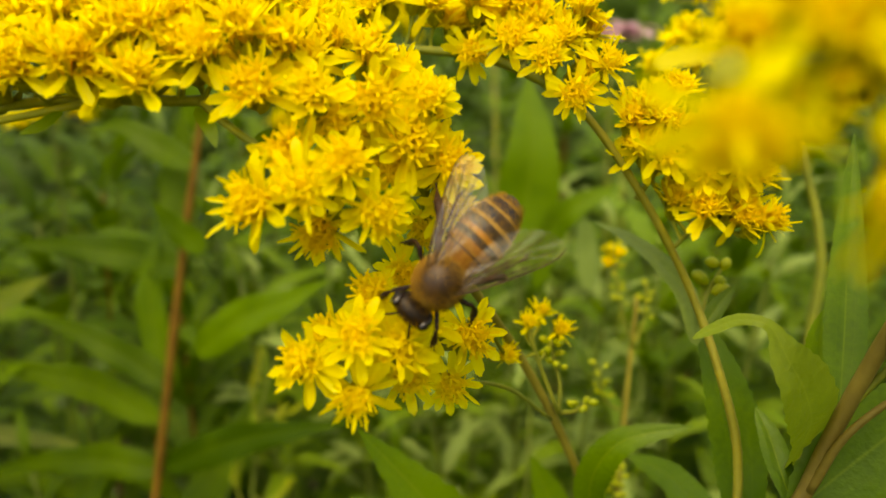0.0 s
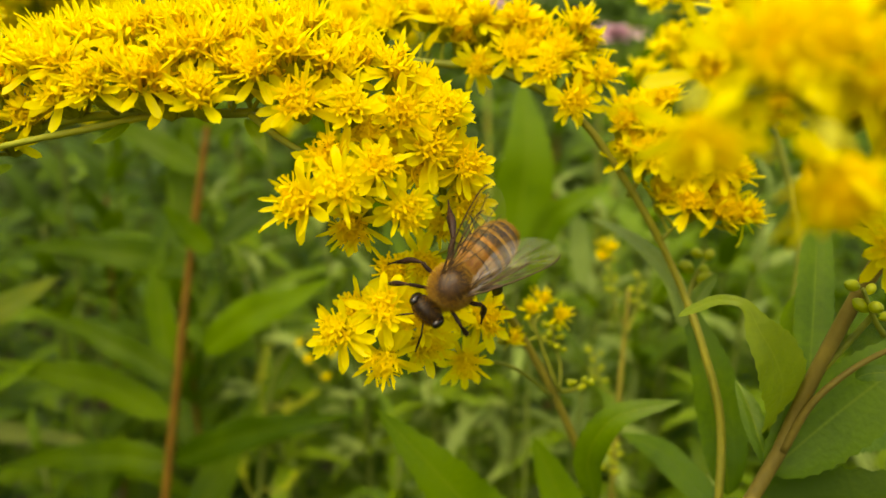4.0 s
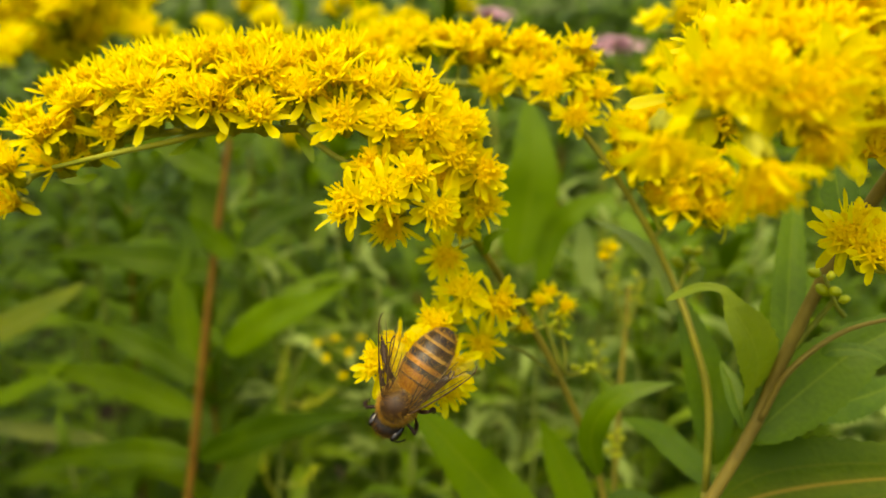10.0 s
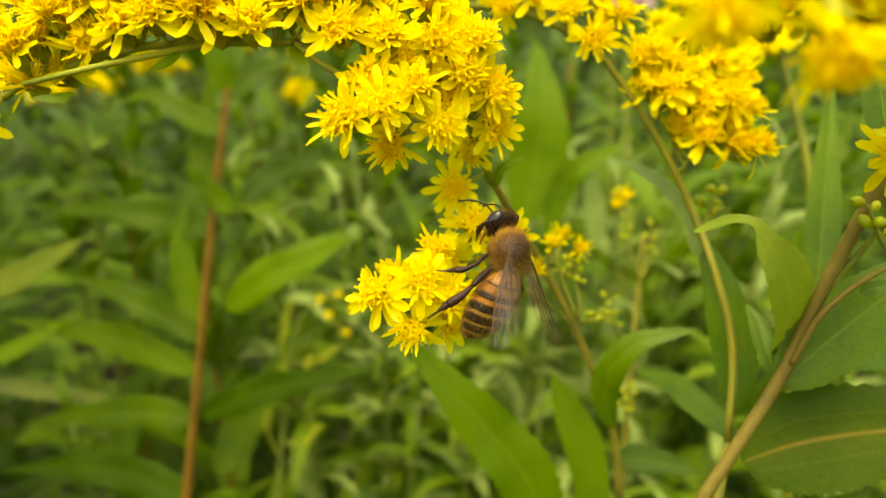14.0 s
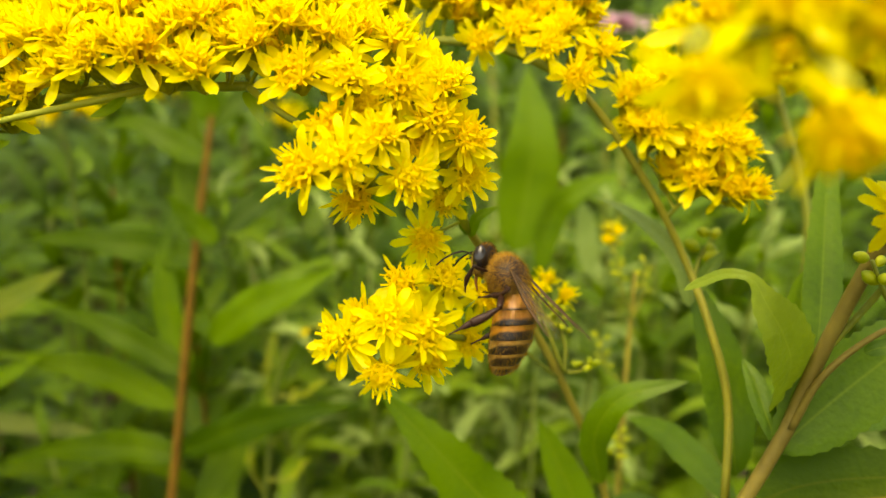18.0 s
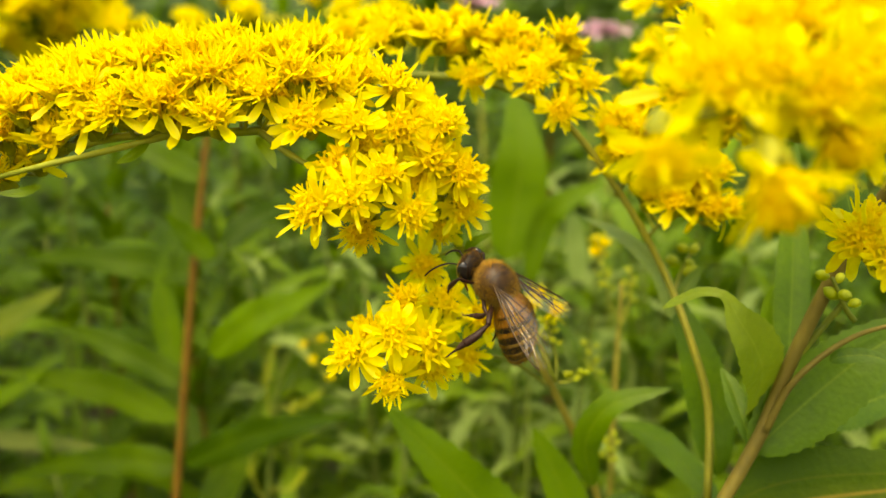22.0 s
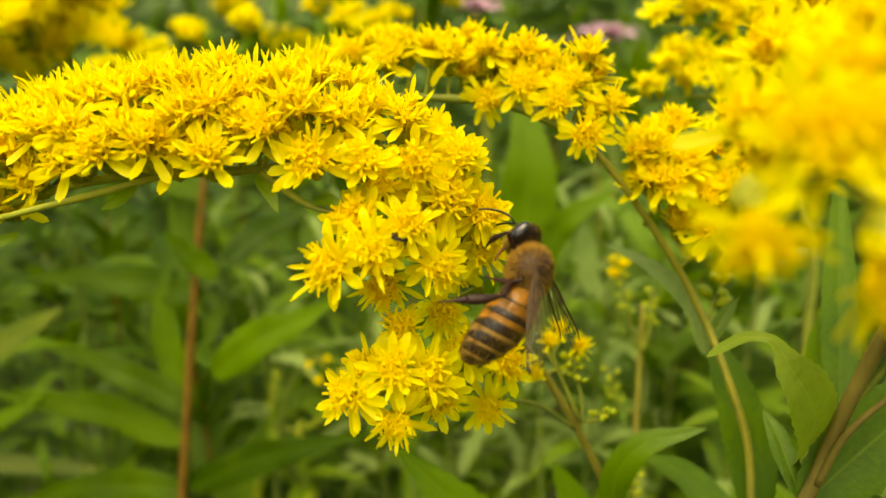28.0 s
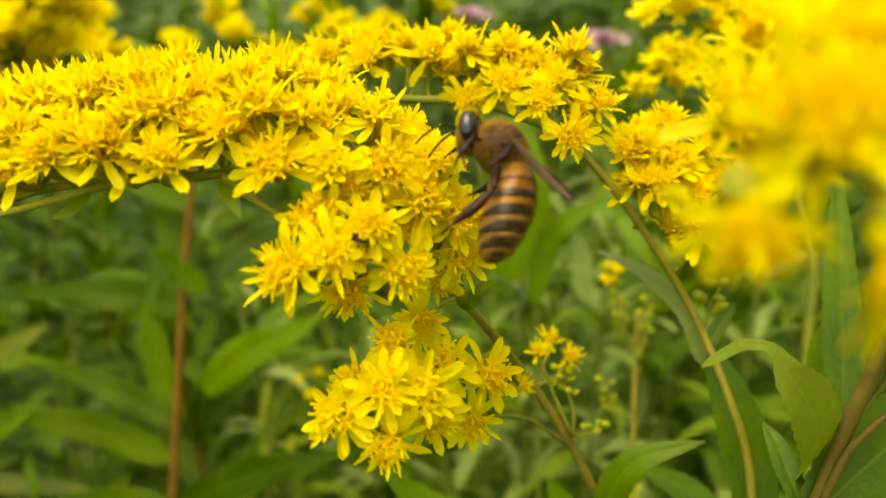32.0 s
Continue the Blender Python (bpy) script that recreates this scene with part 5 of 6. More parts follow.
def honey_bee():
    rnd = random.Random(61)
    ob = thing("honey_bee", (0, 0.06, 0.88), "brown honey bee with amber and dark banded abdomen", "bee")
    bm = bmesh.new()
    ball(bm, (2.3 * MM, 0, 0.25 * MM), (2.0 * MM, 1.82 * MM, 1.8 * MM), 28, 18)
    ball(bm, (0.9 * MM, 0, 0.2 * MM), (0.95 * MM, 1.3 * MM, 1.25 * MM), 16, 10)
    for v in bm.verts:
        v.co += v.normal * 0.05 * MM * noise.noise(v.co * 1500)
    thorax = part("thorax", mesh_of("thorax", bm, BROWN), ob)
    part("fur", hairs(8200, (2.3 * MM, 0, 0.25 * MM), (1.95 * MM, 1.77 * MM, 1.75 * MM), 0.6 * MM, rnd, (FUR, FUR_PALE, FUR_PALE), lambda d: d.z < 0.3 or rnd.random() < 0.14 + 0.9 * max(0, (math.hypot(d.x, d.y) - 0.74) / 0.2)), thorax)
    part("fur", hairs(2000, (2.25 * MM, 0, 0.25 * MM), (1.93 * MM, 1.75 * MM, 1.78 * MM), 0.24 * MM, rnd, (FUR_DARK,), lambda d: d.z > 0.4), thorax)

    part("fur", hairs(1500, (1.5 * MM, 0, 0.15 * MM), (1.55 * MM, 1.65 * MM, 1.6 * MM), 0.6 * MM, rnd, (FUR_PALE, FUR), lambda d: d.x < 0.1), thorax)

    def shape(x):
        s = min(1, max(0, (0.6 - x) / 7.4))
        k = (0.60 + 0.40 * math.sin(min(1, s / 0.36) * math.pi / 2)) * (1 if s < 0.45 else math.cos((s - 0.45) / 0.56 * math.pi / 2) ** 0.5)
        return 2.04 * k + 0.05, 1.86 * k + 0.05, 0.1 - 1.7 * s ** 1.7

    # the abdomen is hinged at the waist
    hinge = Matrix.Translation(-WAIST * MM)
    bm = bmesh.new()
    rings = []
    for k in range(16):
        x = 0.55 - 0.485 * k
        w, h, z = shape(x)
        rings.append([bm.verts.new(Vector((x * MM, 0.94 * w * math.cos(6.2832 * q / 24) * MM, (z + 0.94 * h * math.sin(6.2832 * q / 24)) * MM)) - WAIST * MM) for q in range(24)])
    for u, v in zip(rings, rings[1:]):
        for q in range(24):
            bm.faces.new((u[q], u[(q + 1) % 24], v[(q + 1) % 24], v[q]))
    bm.faces.new(rings[-1])
    abdomen = part("abdomen", mesh_of("abdomen", bm, SHEATH), ob, Matrix.Translation(WAIST * MM), "banded amber and black abdomen")
    plates = [(0.6, -0.8, 0.85, AMBER), (-0.7, -2.15, 0.58, AMBER), (-2.05, -3.5, 0.40, AMBER), (-3.4, -4.75, 0.32, TAN), (-4.65, -5.85, 0.28, TAN), (-5.75, -6.78, 0.30, TAN)]
    for x0, x1, cut, mat in plates:
        part("tergite", tergite(x0, x1, shape, cut, mat), abdomen, hinge, "amber ring plate with a dark band")
    part("fur", ring_hairs(2800, 0.4, -6.5, shape, 0.42 * MM, rnd, (FUR, FUR_PALE)), abdomen, hinge)
    part("fur", ring_hairs(1900, 0, 0, shape, 0.32 * MM, rnd, (FUR_PALE, FUR), (-0.3, -2.2, -3.55, -4.8, -5.9)), abdomen, hinge)
    part("fur", ring_hairs(1100, 0.5, -1.2, shape, 0.62 * MM, rnd, (FUR_PALE, FUR)), abdomen, hinge)
    # the head is hinged at the nape
    to = lambda *p: Vector(p) * MM - NAPE * MM
    bm = bmesh.new()
    ball(bm, to(5.15, 0, -0.45), (0.88 * MM, 1.6 * MM, 1.42 * MM), 24, 14)
    ball(bm, to(5.65, 0, -1.4), (0.6 * MM, 0.8 * MM, 0.8 * MM), 14, 8)
    for v in bm.verts:
        v.co += v.normal * 0.03 * MM * noise.noise(v.co * 2500)
    head = part("head", mesh_of("head", bm, SHELL), ob, Matrix.Translation(NAPE * MM), "black head with glossy eyes and bent feelers")
    part("fur", hairs(900, to(5.15, 0, -0.45), (0.9 * MM, 1.5 * MM, 1.42 * MM), 0.34 * MM, rnd, (FUR_DARK, FUR, FUR), lambda d: abs(d.y) < 0.75 and d.z > -0.2), head)
    part("fur", hairs(900, to(5.65, 0, -1.4), (0.6 * MM, 0.8 * MM, 0.8 * MM), 0.26 * MM, rnd, (FUR_PALE, FUR), lambda d: d.z > -0.7), head)
    part("fur", hairs(2400, to(5.22, 0, -0.65), (0.9 * MM, 1.42 * MM, 1.38 * MM), 0.36 * MM, rnd, (FUR_PALE, FUR), lambda d: abs(d.y) < 0.8 and d.z < 0.45 and d.x > -0.1), head)
    for s in (1, -1):
        bm = bmesh.new()
        ball(bm, to(5.22, s * 1.36, -0.3), (0.62 * MM, 0.5 * MM, 1.12 * MM), 22, 16)
        part("eye", mesh_of("eye", bm, EYE_BLACK), head, None, "glossy black compound eye")
        bm = bmesh.new()
        tube(bm, curve_points([to(*p) for p in ((5.9, s * 0.3, -0.4), (6.5, s * 0.8, -0.1), (7.0, s * 1.2, 0.0))], 8), 0.085 * MM, 7)
        tube(bm, curve_points([to(*p) for p in ((7.0, s * 1.2, 0.0), (7.7, s * 1.5, -0.3), (8.5, s * 1.8, -0.9), (9.1, s * 2.0, -1.6))], 14), taper(0.10 * MM, 0.085 * MM, 14), 7)
        part("antenna", mesh_of("antenna", bm, SHELL), head)
    bm = bmesh.new()
    tube(bm, curve_points([to(*p) for p in ((5.8, 0, -1.8), (5.8, 0, -2.7), (5.5, 0, -3.5))], 8), taper(0.22 * MM, 0.08 * MM, 8), 7)
    part("proboscis", mesh_of("proboscis", bm, SHEATH), head)
    # the face looks forwards and down
    centre = to(5.15, 0, -0.45)
    bow = Matrix.Translation(centre) @ Matrix.Rotation(radians(26), 4, "Y") @ Matrix.Translation(-centre)
    for o in (head, *head.children):
        o.data.transform(bow)
    # legs: the femur is hinged at the hip, tibia and tarsus at the knee
    legs = {}
    for k, (hip, femur, tibia, tarsus, thick) in enumerate(LEG_PLAN):
        for s in (1, -1):
            side = lambda pts: [(a, s * c, d) for a, c, d in pts]
            knee = side(femur)[-1]
            leg = leg_segment("leg", side(femur), (0.8 * thick, 1.15 * thick, 0.9 * thick), ob, LEG, Matrix.Translation(Vector((hip[0], s * hip[1], hip[2])) * MM))
            shin = leg_segment("tibia", side(tibia), (0.55 * thick, 1.2 * thick, 1.6 * thick, 1.5 * thick), leg, LEG, Matrix.Translation(Vector(knee) * MM), knee)
            sole = leg_segment("tarsus", side(tarsus), (1.15 * thick, 1.0 * thick, 0.42 * thick, 0.3 * thick, 0.26 * thick), leg, LEG, Matrix.Translation(Vector(knee) * MM), knee)
            legs["LR"[s < 0] + str(k + 1)] = (leg, shin, sole)
    wings = []
    for s in (1, -1):
        for length, width, veins, at, lag in ((9.4, 3.35, FORE_VEINS, (2.7, s * 1.25, 1.15), 1.0), (6.4, 2.1, HIND_VEINS, (2.0, s * 1.2, 1.0), 0.8)):
            film, vein = wing_mesh(length, width, s, veins)
            wing = part("wing", film, ob, Matrix.Translation(Vector(at) * MM), "clear amber-tinted wing")
            tagged(part("vein_network", vein, wing), kind="stuff")
            wings.append((wing, Vector(at) * MM, s, lag))
    return ob, abdomen, head, legs, wings


bee, bee_abdomen, bee_head, bee_legs, bee_wings = honey_bee()


def turn_to(way, pole):
    """A turn whose x axis is way and whose z axis lies nearest to pole."""
    x = Vector(way).normalized()
    y = Vector(pole).cross(x).normalized()
    return Matrix((x, y, x.cross(y))).transposed()


def stride(name, foot):
    """The poses of a femur and of what hangs at its knee, for a foot at that place of the bee's space, in its own units."""
    hip, femur, tibia, tarsus, _ = LEG_PLAN[int(name[1]) - 1]
    s = 1 if name[0] == "L" else -1
    side = lambda p: Vector((p[0], s * p[1], p[2]))
    hip, knee, end, foot = side(hip), side(femur[-1]), side(tarsus[-1]), Vector(foot)
    a, b, span = knee.length, (end - knee).length, foot - hip
    far = min(max(span.length, abs(a - b) + 0.2), a + b - 0.05)
    span = span.normalized()
    rise = (a * a - b * b + far * far) / (2 * far)
    pole = Vector((0.5 if name[1] == "1" else -0.45, 0.45 * s, 1.0))
    pole = (pole - span * pole.dot(span)).normalized()
    up = span * rise + pole * math.sqrt(max(0.0, a * a - rise * rise))
    thigh = turn_to(up, pole) @ turn_to(knee, (0, 0, 1)).transposed()
    shank = turn_to(span * far - up, pole) @ turn_to(end - knee, (0, 0, 1)).transposed()
    return Matrix.LocRotScale(hip * MM, thigh.to_quaternion(), None), Matrix.LocRotScale(knee * MM, (thigh.transposed() @ shank).to_quaternion(), None)


def wing_pose(at, s, spread, lift, lean):
    """A wing whose fore edge is spread from the body's line and lifted over it, in degrees; lean: how far its plane leans over that edge."""
    a, b = radians(spread), radians(lift)
    way = Vector((-math.cos(b) * math.cos(a), s * math.cos(b) * math.sin(a), math.sin(b)))
    x = -way
    y = Vector((0, 0, 1)).cross(x).normalized()
    return Matrix.LocRotScale(at, (Matrix((x, y, x.cross(y))).transposed() @ Matrix.Rotation(s * radians(lean), 3, "X")).to_quaternion(), None)


def tiny_beetle(at, label, size):
    """A beetle of a millimetre or so: body, head, two wing cases and six bent legs."""
    ob = thing("tiny_beetle", at, label, "beetle", "tiny beetles")
    k = size
    bm = bmesh.new()
    ball(bm, (-0.25 * k, 0, 0), (0.42 * k, 0.2 * k, 0.19 * k), 12, 8)
    ball(bm, (0.22 * k, 0, 0.03 * k), (0.2 * k, 0.19 * k, 0.2 * k), 12, 8)
    body = part("body", mesh_of("body", bm, SHELL), ob)
    bm = bmesh.new()
    ball(bm, (0.5 * k, 0, 0), (0.13 * k, 0.17 * k, 0.15 * k), 10, 7)
    part("head", mesh_of("head", bm, EYE_BLACK), ob)
    for s in (1, -1):
        for j in range(3):
            bm = bmesh.new()
            x = (0.3 - 0.2 * j) * k
            tube(bm, [Vector((x, s * 0.12 * k, -0.08 * k)), Vector((x * 1.4, s * 0.42 * k, 0.06 * k)), Vector((x * 1.9, s * 0.62 * k, -0.3 * k))], [0.035 * k, 0.03 * k, 0.02 * k], 5)
            part("leg", mesh_of("leg", bm, LEG), ob)
        bm = bmesh.new()
        ring = [bm.verts.new((-0.3 * k + 0.5 * k * math.cos(6.2832 * q / 14), s * (0.16 * k + 0.14 * k * math.sin(6.2832 * q / 14)), 0.2 * k + 0.02 * k * math.sin(q))) for q in range(14)]
        bm.faces.new(ring)
        part("wing_case", mesh_of("wing_case", bm, EYE_BLACK), ob)
    return ob


beetle = tiny_beetle((-0.0068, 0.0578, 0.8898), "tiny black beetle among the petals of a flower head", 0.0013)
top_beetle = tiny_beetle((0.0161, 0.0917, 0.9067), "tiny dark beetle on top of a flower head", 0.0011)
top_beetle.rotation_euler = (0.2, -0.5, 2.2)


def motions():
    walk(bee, [
        (0, pose(0.00133, 0.05930, 0.88312, -62.3, 39.7, -151.1)),
        (1, pose(0.00172, 0.05877, 0.88311, -69.5, 47.5, -148.1)),
        (2, pose(0.00212, 0.05847, 0.88205, -66.5, 55.7, -149.9)),
        (3, pose(0.00182, 0.05725, 0.88270, -82.6, 32.3, -153.8)),
        (3.5, pose(0.00153, 0.05857, 0.88165, -60.4, 42.5, -145.2)),
        (5.5, pose(-0.00280, 0.05321, 0.88134, -60.5, -16.7, -156.5)),
        (6, pose(-0.00273, 0.05265, 0.88106, -59.5, -16.6, -159.9)),
        (7, pose(-0.00571, 0.05347, 0.88059, -42.1, 8.5, -170.3)),
        (8, pose(-0.00775, 0.05326, 0.87430, -55.1, 16.2, -172.7)),
        (9, pose(-0.00887, 0.05324, 0.87065, -65.8, 16.9, -161.8)),
        (10, pose(-0.00807, 0.05104, 0.86964, -58.5, 55.6, -165.4)),
        (11, pose(-0.00621, 0.05467, 0.86846, -67.1, 27.9, -157.6)),
        (12, pose(-0.00320, 0.05227, 0.86802, -81.9, 0.1, -158.7)),
        (13, pose(-0.00117, 0.05333, 0.86979, -52.9, -70.2, -174.2)),
        (14, pose(0.00081, 0.05203, 0.87355, 61.1, -70.9, 80.0)),
        (16.5, pose(0.00537, 0.05617, 0.87514, 32.9, -51.9, 133.1)),
        (17, pose(0.00512, 0.05640, 0.87517, 38.5, -54.5, 120.4)),
        (18, pose(0.00506, 0.05912, 0.87527, 26.1, -51.6, 133.0)),
        (19, pose(0.00560, 0.05783, 0.87632, 41.1, -49.7, 113.7)),
        (20, pose(0.00506, 0.05768, 0.87752, 23.0, -44.4, 140.3)),
        (21, pose(0.00605, 0.05608, 0.87784, 38.6, -50.8, 119.0)),
        (22, pose(0.00461, 0.05632, 0.87852, -24.7, -49.7, 166.2)),
        (23, pose(0.00094, 0.05662, 0.87973, -58.1, -34.5, -170.8)),
        (24, pose(0.00209, 0.05427, 0.88156, 16.3, -69.0, 124.1)),
        (25, pose(0.00143, 0.05449, 0.88243, 5.7, -63.6, 136.9)),
        (25.5, pose(0.00163, 0.05457, 0.88375, 31.6, -64.7, 110.7)),
        (27.5, pose(0.00208, 0.05337, 0.88504, 47.5, -61.1, 101.1)),
        (28, pose(0.00285, 0.05441, 0.88516, 89.9, -58.4, 59.2)),
        (29, pose(0.00359, 0.05389, 0.88699, 69.5, -61.2, 81.3)),
        (30, pose(0.00358, 0.05750, 0.88515, 69.6, -70.2, 77.9)),
        (31, pose(0.00455, 0.05664, 0.89132, 65.3, -65.2, 97.9)),
        (32, pose(0.00483, 0.05762, 0.89530, 35.8, -48.4, 137.3)),
    ])
    # seconds, bend of the abdomen and of the head, in degrees
    bends = ((0, -6, 13), (1, 1, 15), (2, -1, 18), (3, 9, 7), (3.5, 0, 8), (5.5, 16, 8), (6, 12, 8), (7, 24, 26), (8, 6, 15), (9, 9, 4), (10, 8, 27), (11, 8, 12), (12, 17, 2), (13, 23, 13), (14, 20, 20), (16.5, 31, 32), (17, 26, 30), (18, 27, 27), (19, 26, 38), (20, 32, 32), (21, 27, 38), (22, 21, 17), (23, 12, 13), (24, 22, 19), (25, 24, 21), (25.5, 21, 18), (27.5, 23, 26), (28, 17, 24), (29, 21, 28), (30, 21, 16), (31, 29, 21), (32, 34, 31))
    walk(bee_abdomen, [(t, pose(*(WAIST * MM), 0, -p, 0)) for t, p, q in bends])
    walk(bee_head, [(t, pose(*(NAPE * MM), 0, q, 0)) for t, p, q in bends])
    up_rows = [
        (0, pose(-0.00437, 0.07031, 0.89194, -0.0, 0.1, -0.0)),
        (0.5, pose(-0.00435, 0.07029, 0.89185, -0.0, 0.0, -0.0)),
        (1, pose(-0.00450, 0.07028, 0.89181, -0.0, 0.1, -0.0)),
        (2, pose(-0.00424, 0.07031, 0.89195, -0.0, 0.0, -0.0)),
        (3, pose(-0.00440, 0.07029, 0.89188, -0.0, 0.1, -0.0)),
        (3.5, pose(-0.00441, 0.07030, 0.89191, -0.0, 0.1, -0.0)),
        (5.5, pose(-0.00496, 0.07022, 0.89160, -0.0, 0.2, -0.1)),
        (6, pose(-0.00474, 0.07024, 0.89168, -0.0, 0.1, -0.0)),
        (7, pose(-0.00505, 0.07012, 0.89123, -0.0, -0.2, 0.1)),
        (8, pose(-0.00427, 0.07030, 0.89191, -0.0, 0.0, -0.0)),
        (9, pose(-0.00441, 0.07028, 0.89183, -0.0, 0.0, -0.0)),
        (10, pose(-0.00415, 0.07027, 0.89178, -0.0, -0.3, 0.1)),
        (11, pose(-0.00428, 0.07029, 0.89187, -0.0, -0.0, 0.0)),
        (12, pose(-0.00437, 0.07031, 0.89192, -0.0, 0.1, -0.0)),
        (13, pose(-0.00440, 0.07033, 0.89201, -0.0, 0.3, -0.1)),
        (14, pose(-0.00446, 0.07034, 0.89207, -0.0, 0.4, -0.1)),
        (14.5, pose(-0.00445, 0.07035, 0.89210, -0.0, 0.4, -0.1)),
        (16.5, pose(-0.00428, 0.07032, 0.89199, -0.0, 0.1, -0.0)),
        (17, pose(-0.00420, 0.07035, 0.89210, -0.0, 0.2, -0.1)),
        (18, pose(-0.00418, 0.07034, 0.89207, -0.0, 0.2, -0.0)),
        (19, pose(-0.00416, 0.07035, 0.89208, -0.0, 0.2, -0.0)),
        (20, pose(-0.00412, 0.07039, 0.89223, -0.0, 0.3, -0.1)),
        (21, pose(-0.00413, 0.07041, 0.89230, -0.0, 0.4, -0.1)),
        (22, pose(-0.00413, 0.07038, 0.89220, -0.0, 0.3, -0.1)),
        (23, pose(-0.00414, 0.07036, 0.89211, -0.0, 0.2, -0.0)),
        (23.5, pose(-0.00346, 0.07027, 0.89178, -0.0, -0.9, 0.2)),
        (24, pose(-0.00348, 0.07014, 0.89130, -0.0, -1.5, 0.4)),
        (25, pose(-0.00358, 0.07009, 0.89111, -0.0, -1.7, 0.5)),
        (25.5, pose(-0.00363, 0.07016, 0.89138, -0.0, -1.3, 0.3)),
        (27.5, pose(-0.00369, 0.07024, 0.89167, -0.0, -0.8, 0.2)),
        (28, pose(-0.00346, 0.07024, 0.89167, -0.0, -1.0, 0.3)),
        (28.5, pose(-0.00272, 0.07021, 0.89156, -0.0, -1.8, 0.5)),
        (29, pose(-0.00283, 0.07019, 0.89148, -0.0, -1.8, 0.5)),
        (30, pose(-0.00316, 0.07022, 0.89159, -0.0, -1.4, 0.4)),
        (31, pose(-0.00344, 0.07041, 0.89233, -0.0, -0.1, 0.0)),
        (32, pose(-0.00402, 0.07034, 0.89207, -0.0, 0.0, -0.0)),
    ]
    walk(up_spray, up_rows)
    # the beetle sits deep in the spray, goes with it, and crawls out late
    seat = min(up_rows, key=lambda r: abs(r[0] - 29))[1].inverted() @ pose(-0.0068, 0.0578, 0.8898, 60, 20, 25)
    walk(beetle, [(t, Matrix.Translation((0, 0.0032 * min(1, max(0, (25 - t) / 2.5)), 0)) @ m @ seat) for t, m in up_rows])
    walk(low_spray, [
        (0, pose(-0.00306, 0.06616, 0.87260, -0.0, 0.5, -0.1)),
        (0.5, pose(-0.00317, 0.06652, 0.87392, -0.0, -1.8, 0.5)),
        (1, pose(-0.00302, 0.06648, 0.87377, -0.0, -1.5, 0.4)),
        (2, pose(-0.00318, 0.06644, 0.87363, -0.0, -1.3, 0.3)),
        (3, pose(-0.00348, 0.06663, 0.87433, -0.0, -2.5, 0.7)),
        (3.5, pose(-0.00366, 0.06640, 0.87348, -0.0, -1.0, 0.3)),
        (5.5, pose(-0.00343, 0.06633, 0.87322, -0.0, -0.6, 0.1)),
        (6, pose(-0.00343, 0.06627, 0.87300, -0.0, -0.2, 0.0)),
        (7, pose(-0.00345, 0.06573, 0.87098, -0.0, 3.4, -0.9)),
        (7.3, pose(-0.00286, 0.06586, 0.87147, -0.0, 2.5, -0.7)),
        (8, pose(-0.00355, 0.06501, 0.86830, -0.2, 8.1, -2.2)),
        (9, pose(-0.00392, 0.06452, 0.86646, -0.3, 11.4, -3.1)),
        (10, pose(-0.00361, 0.06435, 0.86583, -0.4, 12.5, -3.4)),
        (11, pose(-0.00507, 0.06401, 0.86458, -0.5, 13.9, -3.8)),
        (12, pose(-0.00389, 0.06421, 0.86530, -0.4, 13.4, -3.7)),
        (13, pose(-0.00442, 0.06442, 0.86610, -0.3, 12.0, -3.3)),
        (14, pose(-0.00412, 0.06453, 0.86652, -0.3, 11.2, -3.1)),
        (14.5, pose(-0.00375, 0.06469, 0.86709, -0.2, 10.3, -2.8)),
        (16.5, pose(-0.00380, 0.06536, 0.86961, -0.1, 5.8, -1.6)),
        (17, pose(-0.00380, 0.06514, 0.86879, -0.1, 7.2, -2.0)),
        (18, pose(-0.00357, 0.06529, 0.86935, -0.1, 6.3, -1.7)),
        (19, pose(-0.00354, 0.06564, 0.87065, -0.0, 4.0, -1.1)),
        (20, pose(-0.00374, 0.06535, 0.86955, -0.1, 5.9, -1.6)),
        (21, pose(-0.00344, 0.06553, 0.87024, -0.1, 4.7, -1.3)),
        (22, pose(-0.00341, 0.06558, 0.87043, -0.0, 4.4, -1.2)),
        (23, pose(-0.00331, 0.06532, 0.86944, -0.1, 6.1, -1.6)),
        (23.5, pose(-0.00426, 0.06574, 0.87103, -0.0, 3.3, -0.9)),
        (24, pose(-0.00491, 0.06597, 0.87188, -0.0, 1.8, -0.5)),
        (25, pose(-0.00474, 0.06652, 0.87393, -0.0, -1.8, 0.5)),
        (25.5, pose(-0.00524, 0.06615, 0.87255, -0.0, 0.6, -0.2)),
        (27.5, pose(-0.00436, 0.06599, 0.87196, -0.0, 1.7, -0.4)),
        (28, pose(-0.00485, 0.06632, 0.87319, -0.0, -0.5, 0.1)),
        (28.5, pose(-0.00450, 0.06626, 0.87296, -0.0, -0.1, 0.0)),
        (29, pose(-0.00404, 0.06624, 0.87290, -0.0, -0.0, 0.0)),
        (30, pose(-0.00395, 0.06632, 0.87320, -0.0, -0.5, 0.1)),
        (31, pose(-0.00324, 0.06612, 0.87246, -0.0, 0.8, -0.2)),
        (32, pose(-0.00325, 0.06624, 0.87290, 0.0, -0.0, 0.0)),
    ])
